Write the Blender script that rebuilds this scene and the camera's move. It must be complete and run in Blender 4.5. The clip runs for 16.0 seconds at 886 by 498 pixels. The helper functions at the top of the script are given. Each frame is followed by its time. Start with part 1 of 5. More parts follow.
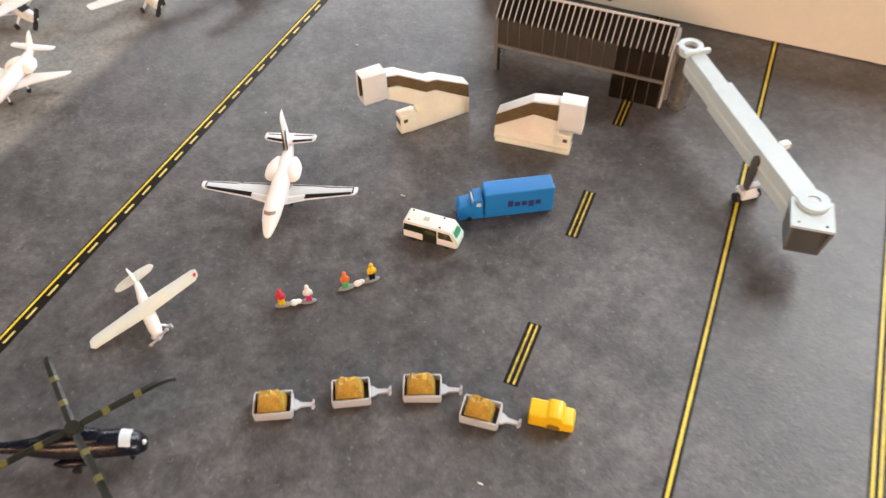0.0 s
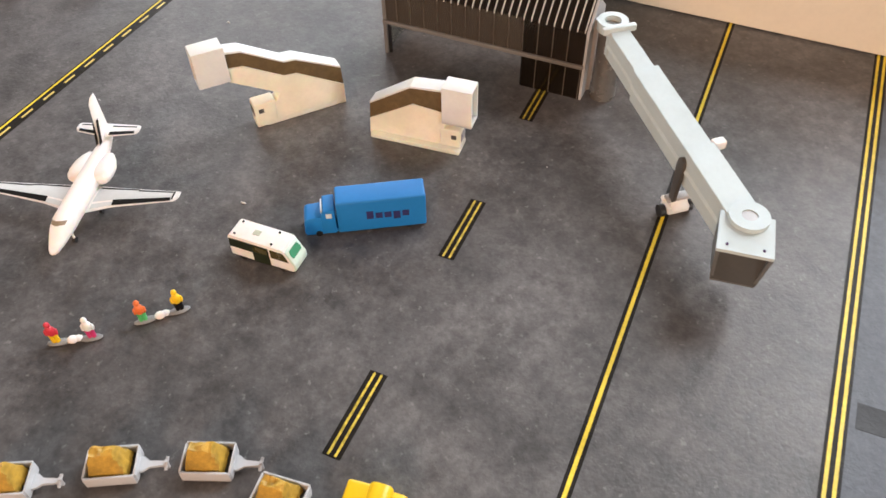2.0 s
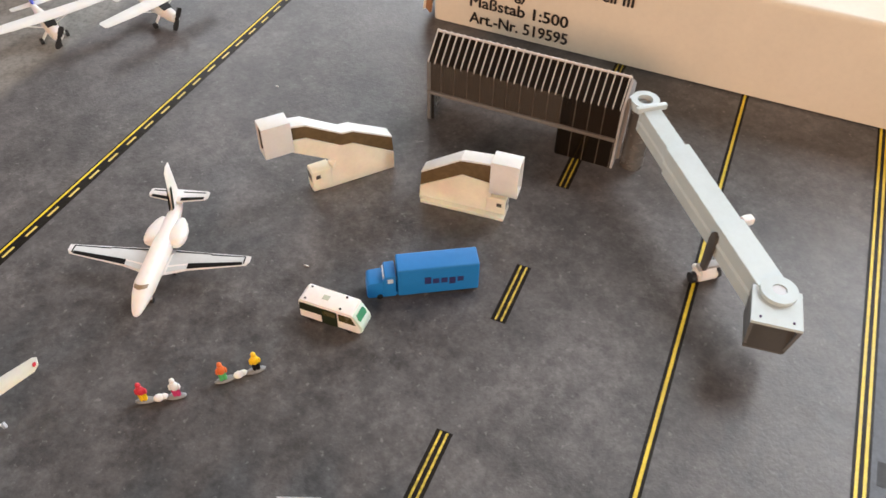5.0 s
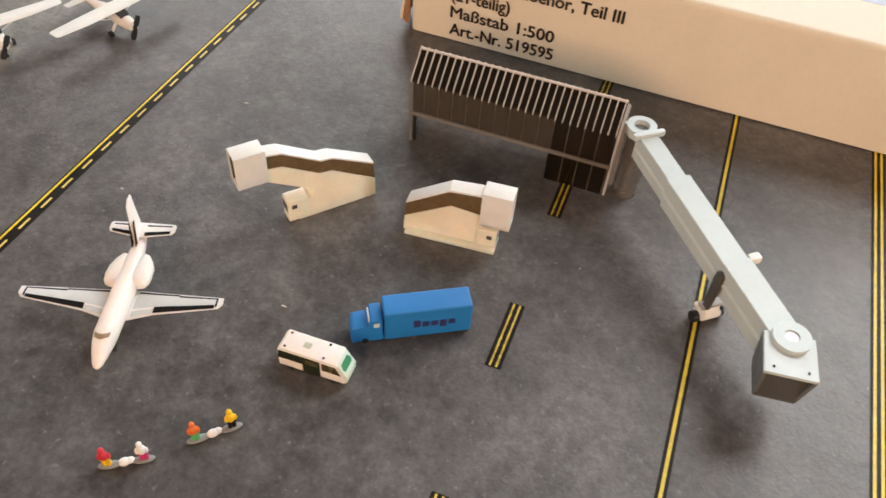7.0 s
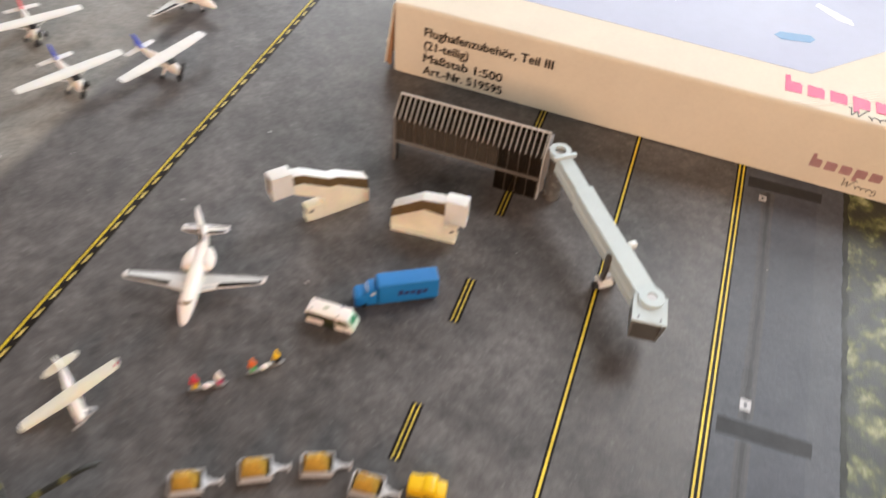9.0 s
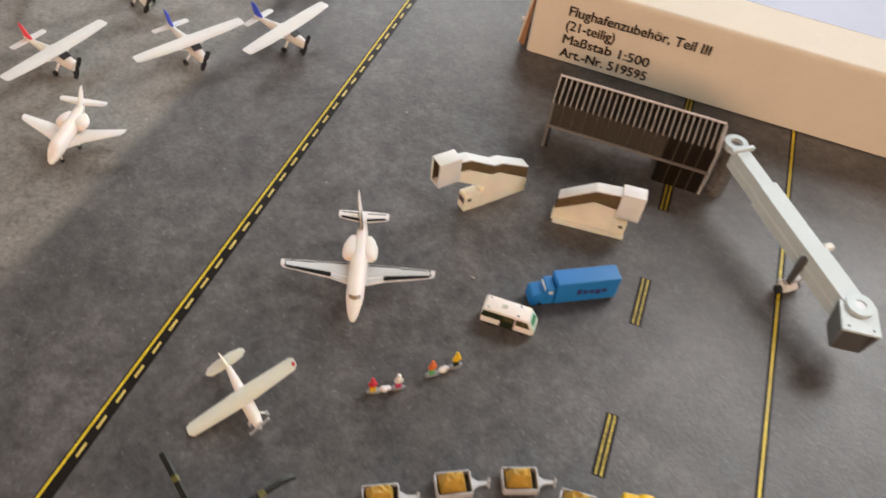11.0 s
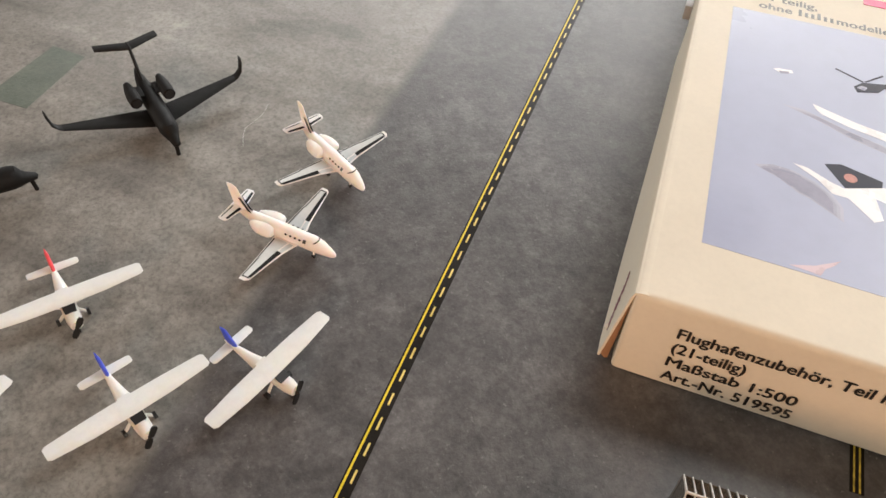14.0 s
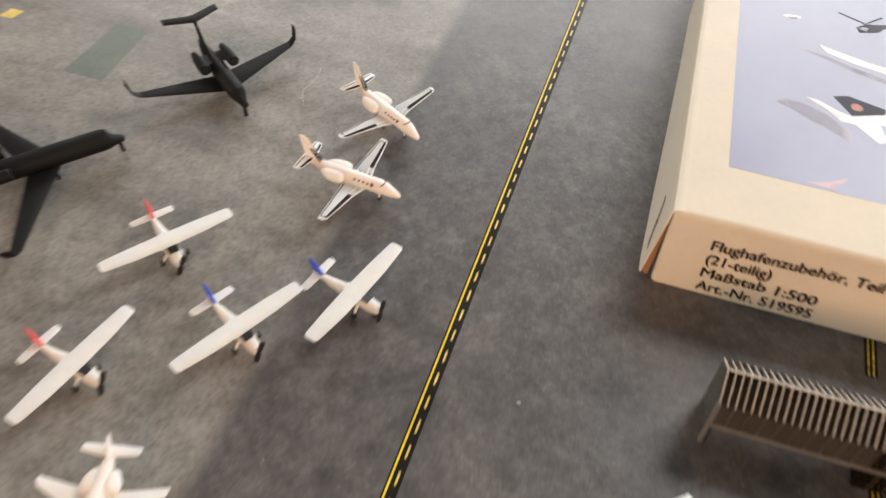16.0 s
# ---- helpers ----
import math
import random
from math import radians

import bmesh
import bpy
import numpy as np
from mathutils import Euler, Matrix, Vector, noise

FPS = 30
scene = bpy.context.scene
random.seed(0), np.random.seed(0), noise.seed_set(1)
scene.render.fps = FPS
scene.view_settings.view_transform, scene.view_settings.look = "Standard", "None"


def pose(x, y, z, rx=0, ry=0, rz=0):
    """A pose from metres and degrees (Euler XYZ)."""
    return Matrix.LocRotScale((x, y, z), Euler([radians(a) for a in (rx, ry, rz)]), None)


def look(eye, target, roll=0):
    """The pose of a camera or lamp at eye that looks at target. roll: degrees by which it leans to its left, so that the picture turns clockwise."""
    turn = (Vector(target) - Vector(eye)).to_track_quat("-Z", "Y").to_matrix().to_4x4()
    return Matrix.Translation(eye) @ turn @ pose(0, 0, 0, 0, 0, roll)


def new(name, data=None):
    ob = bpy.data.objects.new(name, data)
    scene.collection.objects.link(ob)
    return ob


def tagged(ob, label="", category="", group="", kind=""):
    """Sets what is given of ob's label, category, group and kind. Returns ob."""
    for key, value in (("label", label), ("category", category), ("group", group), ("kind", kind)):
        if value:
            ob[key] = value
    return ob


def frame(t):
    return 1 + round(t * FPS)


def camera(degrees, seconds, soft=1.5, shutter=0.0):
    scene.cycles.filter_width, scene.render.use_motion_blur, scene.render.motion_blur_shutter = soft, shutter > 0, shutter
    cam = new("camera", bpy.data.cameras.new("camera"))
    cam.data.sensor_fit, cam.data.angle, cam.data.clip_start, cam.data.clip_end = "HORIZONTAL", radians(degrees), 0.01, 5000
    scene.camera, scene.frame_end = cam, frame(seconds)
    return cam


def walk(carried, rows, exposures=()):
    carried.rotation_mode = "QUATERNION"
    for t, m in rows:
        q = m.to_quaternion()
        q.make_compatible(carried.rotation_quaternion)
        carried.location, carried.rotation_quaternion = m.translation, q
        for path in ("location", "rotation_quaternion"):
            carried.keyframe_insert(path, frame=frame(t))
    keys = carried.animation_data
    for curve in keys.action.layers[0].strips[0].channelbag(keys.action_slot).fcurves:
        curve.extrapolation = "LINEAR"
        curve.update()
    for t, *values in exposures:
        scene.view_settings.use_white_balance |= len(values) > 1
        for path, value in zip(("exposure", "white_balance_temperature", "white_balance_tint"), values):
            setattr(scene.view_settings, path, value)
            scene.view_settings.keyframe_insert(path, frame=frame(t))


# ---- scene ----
cam = camera(58.4, 16.0, soft=1.5, shutter=0.45)
U = 0.0093  # metres to one unit of the plan; the toys are about 1:500
PATH = [
    (0, (1.993, -8.932, 12.45), (1.473, -7.72, 10.947), -0.9),
    (0.5, (1.171, -7.158, 10.747), (0.652, -5.964, 9.228), -1.0),
    (1, (1.827, -5.91, 9.914), (1.284, -4.725, 8.398), -1.5),
    (1.5, (3.408, -5.097, 9.692), (2.869, -3.892, 8.19), -0.9),
    (2, (3.623, -5.45, 9.87), (3.069, -4.235, 8.382), -1.1),
    (2.5, (4.417, -6.436, 10.285), (3.858, -5.186, 8.827), -0.6),
    (3, (4.561, -7.003, 10.454), (4.005, -5.73, 9.015), -0.2),
    (3.5, (5.079, -7.411, 11.091), (4.532, -6.131, 9.656), 0.3),
    (4, (4.352, -7.023, 11.328), (3.815, -5.739, 9.892), 0.9),
    (4.5, (3.315, -6.215, 11.574), (2.787, -4.929, 10.136), 1.2),
    (4.7, (2.947, -6.21, 11.457), (2.421, -4.937, 10.007), 1.0),
    (6.8, (1.351, -5.047, 10.981), (0.944, -3.761, 9.504), 4.7),
    (7, (1.431, -5.121, 11.121), (1.023, -3.83, 9.649), 4.4),
    (7.5, (3.871, -5.026, 11.196), (3.523, -3.72, 9.722), 5.8),
    (8, (4.288, -5.31, 11.725), (3.952, -4.007, 10.244), 5.5),
    (8.5, (3.461, -5.648, 11.739), (3.141, -4.354, 10.248), 5.8),
    (9, (2.781, -8.84, 15.598), (2.424, -7.556, 14.107), 5.2),
    (9.2, (2.441, -10.603, 15.886), (2.099, -9.33, 14.381), 6.0),
    (11.3, (-2.895, -8.443, 14.104), (-3.210, -7.169, 12.594), 8.5),
    (11.5, (-3.735, -6.574, 14.318), (-4.121, -5.288, 12.835), 7.1),
    (12, (-5.432, -2.074, 14.359), (-5.856, -0.799, 12.878), 5.0),
    (12.5, (-6.319, 0.114, 13.934), (-6.742, 1.406, 12.467), 4.3),
    (13, (-6.191, 1.147, 13.987), (-6.605, 2.438, 12.517), 4.0),
    (13.5, (-6.122, 1.28, 14.024), (-6.528, 2.573, 12.553), 3.9),
    (14, (-5.767, 0.75, 14.209), (-6.165, 2.043, 12.736), 4.0),
    (14.5, (-6.415, 1.406, 13.918), (-6.756, 2.703, 12.434), 5.6),
    (15, (-6.912, 3.034, 12.263), (-7.219, 4.326, 10.767), 6.2),
    (15.5, (-7.132, 2.2, 12.873), (-7.456, 3.477, 11.368), 4.8),
    (16, (-6.403, -1.95, 15.09), (-6.783, -0.69, 13.585), 1.9),
]
walk(cam, [(t, look(Vector(eye) * U, Vector(target) * U, roll)) for t, eye, target, roll in PATH],
     exposures=[(0, 0.06, 6500, 10), (3.5, 0.06, 6450, 10), (4.5, -0.06, 6450, 10), (7.0, -0.18, 6850, 10), (8.2, -0.12, 6700, 10), (9.2, -0.16, 6620, 10), (11.3, -0.42, 6800, 10), (13, -0.41, 6950, 10), (16, -0.32, 6950, 10)])

# ---- world and light ----
world = bpy.data.worlds.new("world")
scene.world = world
world.use_nodes = True
wn = world.node_tree
sky = wn.nodes.new("ShaderNodeTexSky")
sky.sky_type, sky.sun_disc = "NISHITA", False
sky.sun_elevation, sky.sun_rotation = radians(38), radians(150)
wn.links.new(sky.outputs[0], wn.nodes["Background"].inputs[0])
wn.nodes["Background"].inputs[1].default_value = 0.1


def opening_light(name, where, target, w, h, watts, colour):
    data = bpy.data.lights.new(name, "AREA")
    data.shape, data.size, data.size_y = "RECTANGLE", w, h
    data.energy, data.color = watts, colour
    ob = new(name, data)
    ob.matrix_world = look(where, target)
    return ob


# assumed openings of the unseen room, wall by wall: place along the wall, width, height of the middle, height, watts,
# colour
RX0, RX1, RY0, RY1, RH = -2.0, 1.9, -1.9, 1.25, 2.4
COOL, PLAIN, WARM, AMBER = (0.94, 0.97, 1.0), (1.0, 0.965, 0.92), (1.0, 0.93, 0.85), (1.0, 0.56, 0.31)
# north daylight is inferred from sheen; its four openings are fitted
NORTH = ((-1.2, 0.5, 0.90, 0.5, 8, COOL), (-0.25, 1.15, 0.45, 0.5, 17, COOL), (0.75, 0.9, 0.80, 0.45, 16, COOL), (0.75, 0.9, 1.75, 1.0, 50, COOL))
# low east lamp is added warm fill, its source unseen
EAST = ((-0.9, 0.6, 0.60, 0.5, 24, WARM),)
# added orange fill that warms the south-facing sides; no such window is known
SOUTH = ((0.1, 0.8, 0.90, 0.6, 30, AMBER),)
# low west lamp is added fill with no known window behind it
WEST = ((-0.6, 0.6, 0.60, 0.5, 18, PLAIN),)
for mid, ww, wz, wh, watts, colour in NORTH:
    opening_light("assumed_daylight", (mid, RY1 + 0.06, wz), (mid, 0, wz), ww, wh, watts, colour)
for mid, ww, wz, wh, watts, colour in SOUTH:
    opening_light("warm_fill_light", (mid, RY0 - 0.06, wz), (mid, 0, wz), ww, wh, watts, colour)
for mid, ww, wz, wh, watts, colour in EAST:
    opening_light("warm_fill_light", (RX1 + 0.06, mid, wz), (0, mid, wz), ww, wh, watts, colour)
for mid, ww, wz, wh, watts, colour in WEST:
    opening_light("assumed_daylight", (RX0 - 0.06, mid, wz), (0, mid, wz), ww, wh, watts, colour)


# ---- materials ----
def nodes_of(name):
    m = bpy.data.materials.new(name)
    m.use_nodes = True
    nt = m.node_tree
    return m, nt, nt.nodes["Principled BSDF"]


def add(nt, kind, **values):
    n = nt.nodes.new(kind)
    for k, v in values.items():
        n.inputs[k].default_value = v
    return n


def noise_of(nt, scale, detail=4.0, rough=0.6, stretch=None):
    co = nt.nodes.new("ShaderNodeTexCoord")
    n = add(nt, "ShaderNodeTexNoise", Scale=scale, Detail=detail, Roughness=rough)
    if stretch:
        mp = nt.nodes.new("ShaderNodeMapping")
        mp.inputs["Scale"].default_value = stretch
        nt.links.new(co.outputs["Object"], mp.inputs["Vector"])
        nt.links.new(mp.outputs[0], n.inputs["Vector"])
    else:
        mp = nt.nodes.new("ShaderNodeMapping")
        mp.inputs["Rotation"].default_value = (0.61 + scale * 0.013, 0.43, 0.87 + scale * 0.007)
        nt.links.new(co.outputs["Object"], mp.inputs["Vector"])
        nt.links.new(mp.outputs[0], n.inputs["Vector"])
    return n


def ramp(nt, src, stops):
    r = nt.nodes.new("ShaderNodeValToRGB")
    nt.links.new(src, r.inputs[0])
    els = r.color_ramp.elements
    while len(els) < len(stops):
        els.new(0.5)
    for e, (p, c) in zip(els, stops):
        e.position, e.color = p, (*c, 1) if len(c) == 3 else (c[0], c[0], c[0], 1)
    return r.outputs[0]


def mix(nt, fac, a, b, blend="MIX"):
    n = nt.nodes.new("ShaderNodeMix")
    n.data_type, n.blend_type = "RGBA", blend
    for sock, v in ((n.inputs[0], fac), (n.inputs[6], a), (n.inputs[7], b)):
        if isinstance(v, bpy.types.NodeSocket):
            nt.links.new(v, sock)
        elif isinstance(v, (int, float)):
            sock.default_value = v
        else:
            sock.default_value = (*v, 1)
    return n.outputs[2]


def surface(name, base, rough=0.45, var=0.12, scale=220, bump=0.15, metal=0.0, fine=6.0, coat=0.0, sss=0.0, spec=0.5):
    """Plain painted or moulded stuff with two scales of unevenness."""
    m, nt, p = nodes_of(name)
    n1, n2 = noise_of(nt, scale), noise_of(nt, scale * fine, 3)
    dark = tuple(max(0.0, c * (1 - var)) for c in base)
    light = tuple(min(1.0, c * (1 + var * 0.6)) for c in base)
    c1 = ramp(nt, n1.outputs[0], ((0.3, dark), (0.7, light)))
    c2 = ramp(nt, n2.outputs[0], ((0.3, (1 - var * 0.6,)), (0.6, (1.0,))))
    nt.links.new(mix(nt, 1.0, c1, c2, "MULTIPLY"), p.inputs["Base Color"])
    nt.links.new(ramp(nt, n1.outputs[0], ((0.3, (max(0.05, rough - 0.08),)), (0.7, (min(1, rough + 0.1),)))), p.inputs["Roughness"])
    p.inputs["Metallic"].default_value = metal
    p.inputs["Coat Weight"].default_value = coat
    p.inputs["Specular IOR Level"].default_value = spec
    if sss:
        p.inputs["Subsurface Weight"].default_value = sss
        p.inputs["Subsurface Radius"].default_value = (0.0020, 0.0012, 0.0007)
        p.inputs["Subsurface Scale"].default_value = 1.0
    if bump:
        b = add(nt, "ShaderNodeBump", Strength=bump, Distance=0.0001)
        nt.links.new(n2.outputs[0], b.inputs["Height"])
        nt.links.new(b.outputs[0], p.inputs["Normal"])
    return m


def printed(name, stops_big, fine_amount=0.25, rough=0.39, big=55.0, mid=280.0, grain=1500.0, zone=None, spec=0.5, fleck=0.0):
    """Print on the vinyl mat: clouds, mottles, grain and pale flecks, under a soft sheen."""
    m, nt, p = nodes_of(name)
    a, b, c = noise_of(nt, big, 5, 0.65), noise_of(nt, mid, 4, 0.7), noise_of(nt, grain, 3, 0.65)
    col = ramp(nt, a.outputs[0], stops_big)
    col = mix(nt, 1.0, col, ramp(nt, b.outputs[0], ((0.38, (1 - fine_amount * 0.72,)), (0.50, (1 - fine_amount * 0.15,)), (0.62, (1.0 + fine_amount * 0.40,)))), "MULTIPLY")
    d = noise_of(nt, mid * 2.7, 4, 0.7)
    col = mix(nt, 1.0, col, ramp(nt, d.outputs[0], ((0.36, (1 - fine_amount * 0.48,)), (0.50, (1 - fine_amount * 0.08,)), (0.64, (1.0 + fine_amount * 0.36,)))), "MULTIPLY")
    col = mix(nt, 1.0, col, ramp(nt, c.outputs[0], ((0.34, (1 - fine_amount * 0.3,)), (0.52, (1.0,)), (0.70, (1.0 + fine_amount * 0.22,)))), "MULTIPLY")
    if fleck:
        e = noise_of(nt, big * 2.3, 5, 0.7)
        col = mix(nt, 1.0, col, ramp(nt, e.outputs[0], ((0.34, (0.80,)), (0.46, (0.98,)), (0.62, (1.06,)))), "MULTIPLY")
        e = noise_of(nt, mid * 3.6, 2, 0.5)
        col = mix(nt, ramp(nt, e.outputs[0], ((0.66, (0.0,)), (0.76, (fleck,)))), col, (0.25, 0.245, 0.24))
        e = noise_of(nt, mid * 1.9, 3, 0.6)
        col = mix(nt, ramp(nt, e.outputs[0], ((0.24, (fleck,)), (0.38, (0.0,)))), col, (0.05, 0.047, 0.046))
    if zone:
        col = zone(nt, col, a, b)
    nt.links.new(col, p.inputs["Base Color"])
    nt.links.new(ramp(nt, b.outputs[0], ((0.3, (rough - 0.05,)), (0.7, (rough + 0.09,)))), p.inputs["Roughness"])
    p.inputs["Specular IOR Level"].default_value = spec
    bp = add(nt, "ShaderNodeBump", Strength=0.36, Distance=0.00011)
    nt.links.new(c.outputs[0], bp.inputs["Height"])
    b2 = add(nt, "ShaderNodeBump", Strength=0.30, Distance=0.00025)
    nt.links.new(d.outputs[0], b2.inputs["Height"])
    nt.links.new(bp.outputs[0], b2.inputs["Normal"])
    nt.links.new(b2.outputs[0], p.inputs["Normal"])
    return m


def light_concrete(nt, col, a, b):
    """West of the apron the print turns to pale worn concrete, with cloudy stains."""
    co = nt.nodes.new("ShaderNodeTexCoord")
    sep = nt.nodes.new("ShaderNodeSeparateXYZ")
    nt.links.new(co.outputs["Object"], sep.inputs[0])
    wob = nt.nodes.new("ShaderNodeMath")
    wob.operation = "MULTIPLY_ADD"
    nt.links.new(b.outputs[0], wob.inputs[0])
    wob.inputs[1].default_value = 0.006
    nt.links.new(sep.outputs[0], wob.inputs[2])
    mr = nt.nodes.new("ShaderNodeMapRange")
    nt.links.new(wob.outputs[0], mr.inputs[0])
    mr.inputs[1].default_value, mr.inputs[2].default_value = -13.25 * U + 0.003, -12.85 * U + 0.003
    mr.inputs[3].default_value, mr.inputs[4].default_value = 1.0, 0.0
    stain = noise_of(nt, 22.0, 4, 0.6, (1.0, 2.2, 1.0))
    pale = ramp(nt, stain.outputs[0], ((0.30, (0.130, 0.122, 0.110)), (0.44, (0.225, 0.213, 0.193)), (0.56, (0.270, 0.258, 0.236)), (0.72, (0.350, 0.337, 0.310))))
    pale = mix(nt, 1.0, pale, ramp(nt, b.outputs[0], ((0.36, (0.76,)), (0.64, (1.05,)))), "MULTIPLY")
    pit = noise_of(nt, 900.0, 4, 0.7)
    pale = mix(nt, 1.0, pale, ramp(nt, pit.outputs[0], ((0.34, (0.66,)), (0.5, (0.97,)), (0.68, (1.14,)))), "MULTIPLY")
    return mix(nt, mr.outputs[0], col, pale)


M_MAT = printed("mat_print", ((0.32, (0.076, 0.073, 0.0735)), (0.5, (0.104, 0.0995, 0.1005)), (0.68, (0.138, 0.1325, 0.1325))), 0.36, zone=light_concrete, fleck=0.46)
M_LANE = printed("blue_grey_lane_print", ((0.3, (0.054, 0.062, 0.082)), (0.7, (0.086, 0.097, 0.122))), 0.24, spec=0.34, rough=0.41)
M_TAXI = printed("taxiway_print", ((0.3, (0.066, 0.075, 0.094)), (0.7, (0.104, 0.116, 0.140))), 0.24, spec=0.34, rough=0.41)
M_BAND = printed("dark_band_print", ((0.3, (0.022, 0.024, 0.028)), (0.7, (0.042, 0.043, 0.047))), 0.2, spec=0.2)
M_STREAK = printed("faint_rubber_print", ((0.3, (0.068, 0.071, 0.079)), (0.7, (0.108, 0.111, 0.12))), 0.22, spec=0.34, rough=0.41)
M_STREAK2 = printed("rubber_streak_print", ((0.3, (0.056, 0.058, 0.066)), (0.7, (0.088, 0.091, 0.099))), 0.22, spec=0.32, rough=0.41)
M_STREAK3 = printed("dark_rubber_print", ((0.3, (0.034, 0.036, 0.042)), (0.7, (0.058, 0.060, 0.067))), 0.22, spec=0.30, rough=0.41)
M_GRASS = printed("grass_print", ((0.40, (0.010, 0.012, 0.007)), (0.50, (0.030, 0.038, 0.012)), (0.57, (0.12, 0.135, 0.035)), (0.66, (0.36, 0.37, 0.19))), 0.5, big=170, mid=620)
M_VERGE = printed("dark_verge_print", ((0.3, (0.008, 0.010, 0.007)), (0.7, (0.034, 0.038, 0.024))), 0.4, big=220, mid=520, spec=0.3)
M_PAD = printed("green_pad_print", ((0.3, (0.095, 0.12, 0.098)), (0.7, (0.14, 0.165, 0.135))), 0.2)
M_LINE_Y = printed("yellow_line_print", ((0.3, (0.72, 0.53, 0.02)), (0.7, (0.86, 0.67, 0.05))), 0.16)
M_WORN_Y = printed("worn_yellow_print", ((0.36, (0.46, 0.34, 0.03)), (0.64, (0.80, 0.62, 0.08))), 0.5, big=420, mid=900)
M_DASH_Y = printed("pale_yellow_print", ((0.3, (0.66, 0.50, 0.12)), (0.7, (0.85, 0.70, 0.22))), 0.12)
M_LINE_K = printed("black_line_print", ((0.3, (0.010, 0.008, 0.006)), (0.7, (0.022, 0.019, 0.016))), 0.2, spec=0.12)
M_WHITE_P = printed("white_sign_print", ((0.3, (0.50, 0.51, 0.54)), (0.7, (0.64, 0.65, 0.68))), 0.08)

M_WHITE = surface("white_plastic", (0.79, 0.78, 0.755), 0.42, 0.05, 260, 0.1, sss=0.3)
M_CREAM = surface("cream_plastic", (0.88, 0.825, 0.79), 0.40, 0.05, 240, 0.12, sss=0.35)
M_IVORY = surface("ivory_plastic", (0.86, 0.83, 0.69), 0.45, 0.06, 240, 0.12, sss=0.5)
M_WING = surface("pale_grey_wing_paint", (0.60, 0.62, 0.62), 0.38, 0.07, 300, 0.08)
M_BLACKP = surface("black_marking_paint", (0.008, 0.0075, 0.0075), 0.5, 0.2, 400, 0.05, spec=0.2)
M_RESIN = surface("matt_black_resin", (0.0065, 0.0062, 0.0062), 0.62, 0.25, 260, 0.35, spec=0.22)
M_RUBBER = surface("black_wheel_plastic", (0.012, 0.012, 0.013), 0.45, 0.2, 500, 0.1)
M_GLOSSK = surface("glossy_black_paint", (0.004, 0.005, 0.012), 0.26, 0.2, 220, 0.05, spec=0.4)
M_OLIVE = surface("dark_olive_blade_paint", (0.017, 0.017, 0.012), 0.42, 0.25, 320, 0.1, spec=0.3)
M_YMARK = surface("olive_yellow_mark_paint", (0.115, 0.105, 0.020), 0.5, 0.2, 420, 0.1)
M_BLUE = surface("bright_blue_plastic", (0.010, 0.185, 0.52), 0.47, 0.06, 200, 0.1)
M_BLUEW = surface("pale_window_paint", (0.55, 0.62, 0.68), 0.3, 0.1, 500, 0.0)
M_LOGO = surface("faded_violet_print", (0.030, 0.030, 0.13), 0.4, 0.25, 500, 0.0)
M_BRAND = surface("dark_red_print", (0.05, 0.02, 0.10), 0.4, 0.2, 700, 0.0)
M_YELLOW = surface("yellow_plastic", (0.84, 0.53, 0.010), 0.36, 0.06, 200, 0.1)
M_YSHADE = surface("brown_window_paint", (0.26, 0.15, 0.02), 0.4, 0.15, 400, 0.0)
M_GOLD = surface("ochre_luggage_paint", (0.52, 0.315, 0.045), 0.5, 0.4, 420, 0.8, fine=4)
M_CARTGREY = surface("pale_grey_plastic", (0.52, 0.53, 0.55), 0.34, 0.06, 300, 0.1)
M_SILVER = surface("silver_grey_plastic", (0.50, 0.51, 0.53), 0.34, 0.1, 300, 0.1, metal=0.15)
M_PALEBLUE = surface("pale_blue_grey_plastic", (0.51, 0.595, 0.615), 0.36, 0.05, 200, 0.1, sss=0.05)
M_GREYPL = surface("grey_plastic", (0.36, 0.365, 0.37), 0.3, 0.08, 220, 0.1)
M_MULL = surface("grey_brown_bar_plastic", (0.10, 0.083, 0.066), 0.4, 0.15, 300, 0.1)
M_RIB = surface("dull_white_rib_plastic", (0.60, 0.575, 0.54), 0.42, 0.08, 260, 0.1)
M_MINT = surface("pale_mint_plastic", (0.66, 0.80, 0.70), 0.38, 0.06, 300, 0.1, sss=0.2)
M_CABWIN = surface("olive_brown_window_paint", (0.075, 0.068, 0.03), 0.25, 0.2, 400, 0.05)
M_BROWNW = surface("brown_windscreen_paint", (0.30, 0.215, 0.135), 0.35, 0.2, 300, 0.05)
M_HOLLOW = surface("hollow_dark_brown", (0.085, 0.065, 0.04), 0.5, 0.15, 260, 0.1)
M_COLUMN = surface("shiny_grey_plastic", (0.21, 0.207, 0.20), 0.24, 0.1, 240, 0.1, metal=0.5)
M_POST = surface("dull_grey_post_plastic", (0.15, 0.146, 0.142), 0.35, 0.12, 260, 0.1)
M_DECK = surface("taupe_deck_plastic", (0.24, 0.21, 0.175), 0.45, 0.15, 260, 0.1)
M_BEAM = surface("taupe_plastic", (0.175, 0.166, 0.156), 0.4, 0.12, 300, 0.1)
M_CABSIDE = surface("dim_grey_plastic", (0.135, 0.142, 0.145), 0.36, 0.12, 260, 0.1)
M_DOORSHADE = surface("shaded_doorway_grey", (0.072, 0.074, 0.074), 0.4, 0.12, 260, 0.1)
M_SLATE = surface("slate_grey_plastic", (0.24, 0.25, 0.255), 0.35, 0.1, 260, 0.1)
M_DKGREY = surface("dark_grey_plastic", (0.08, 0.078, 0.075), 0.4, 0.15, 300, 0.1)
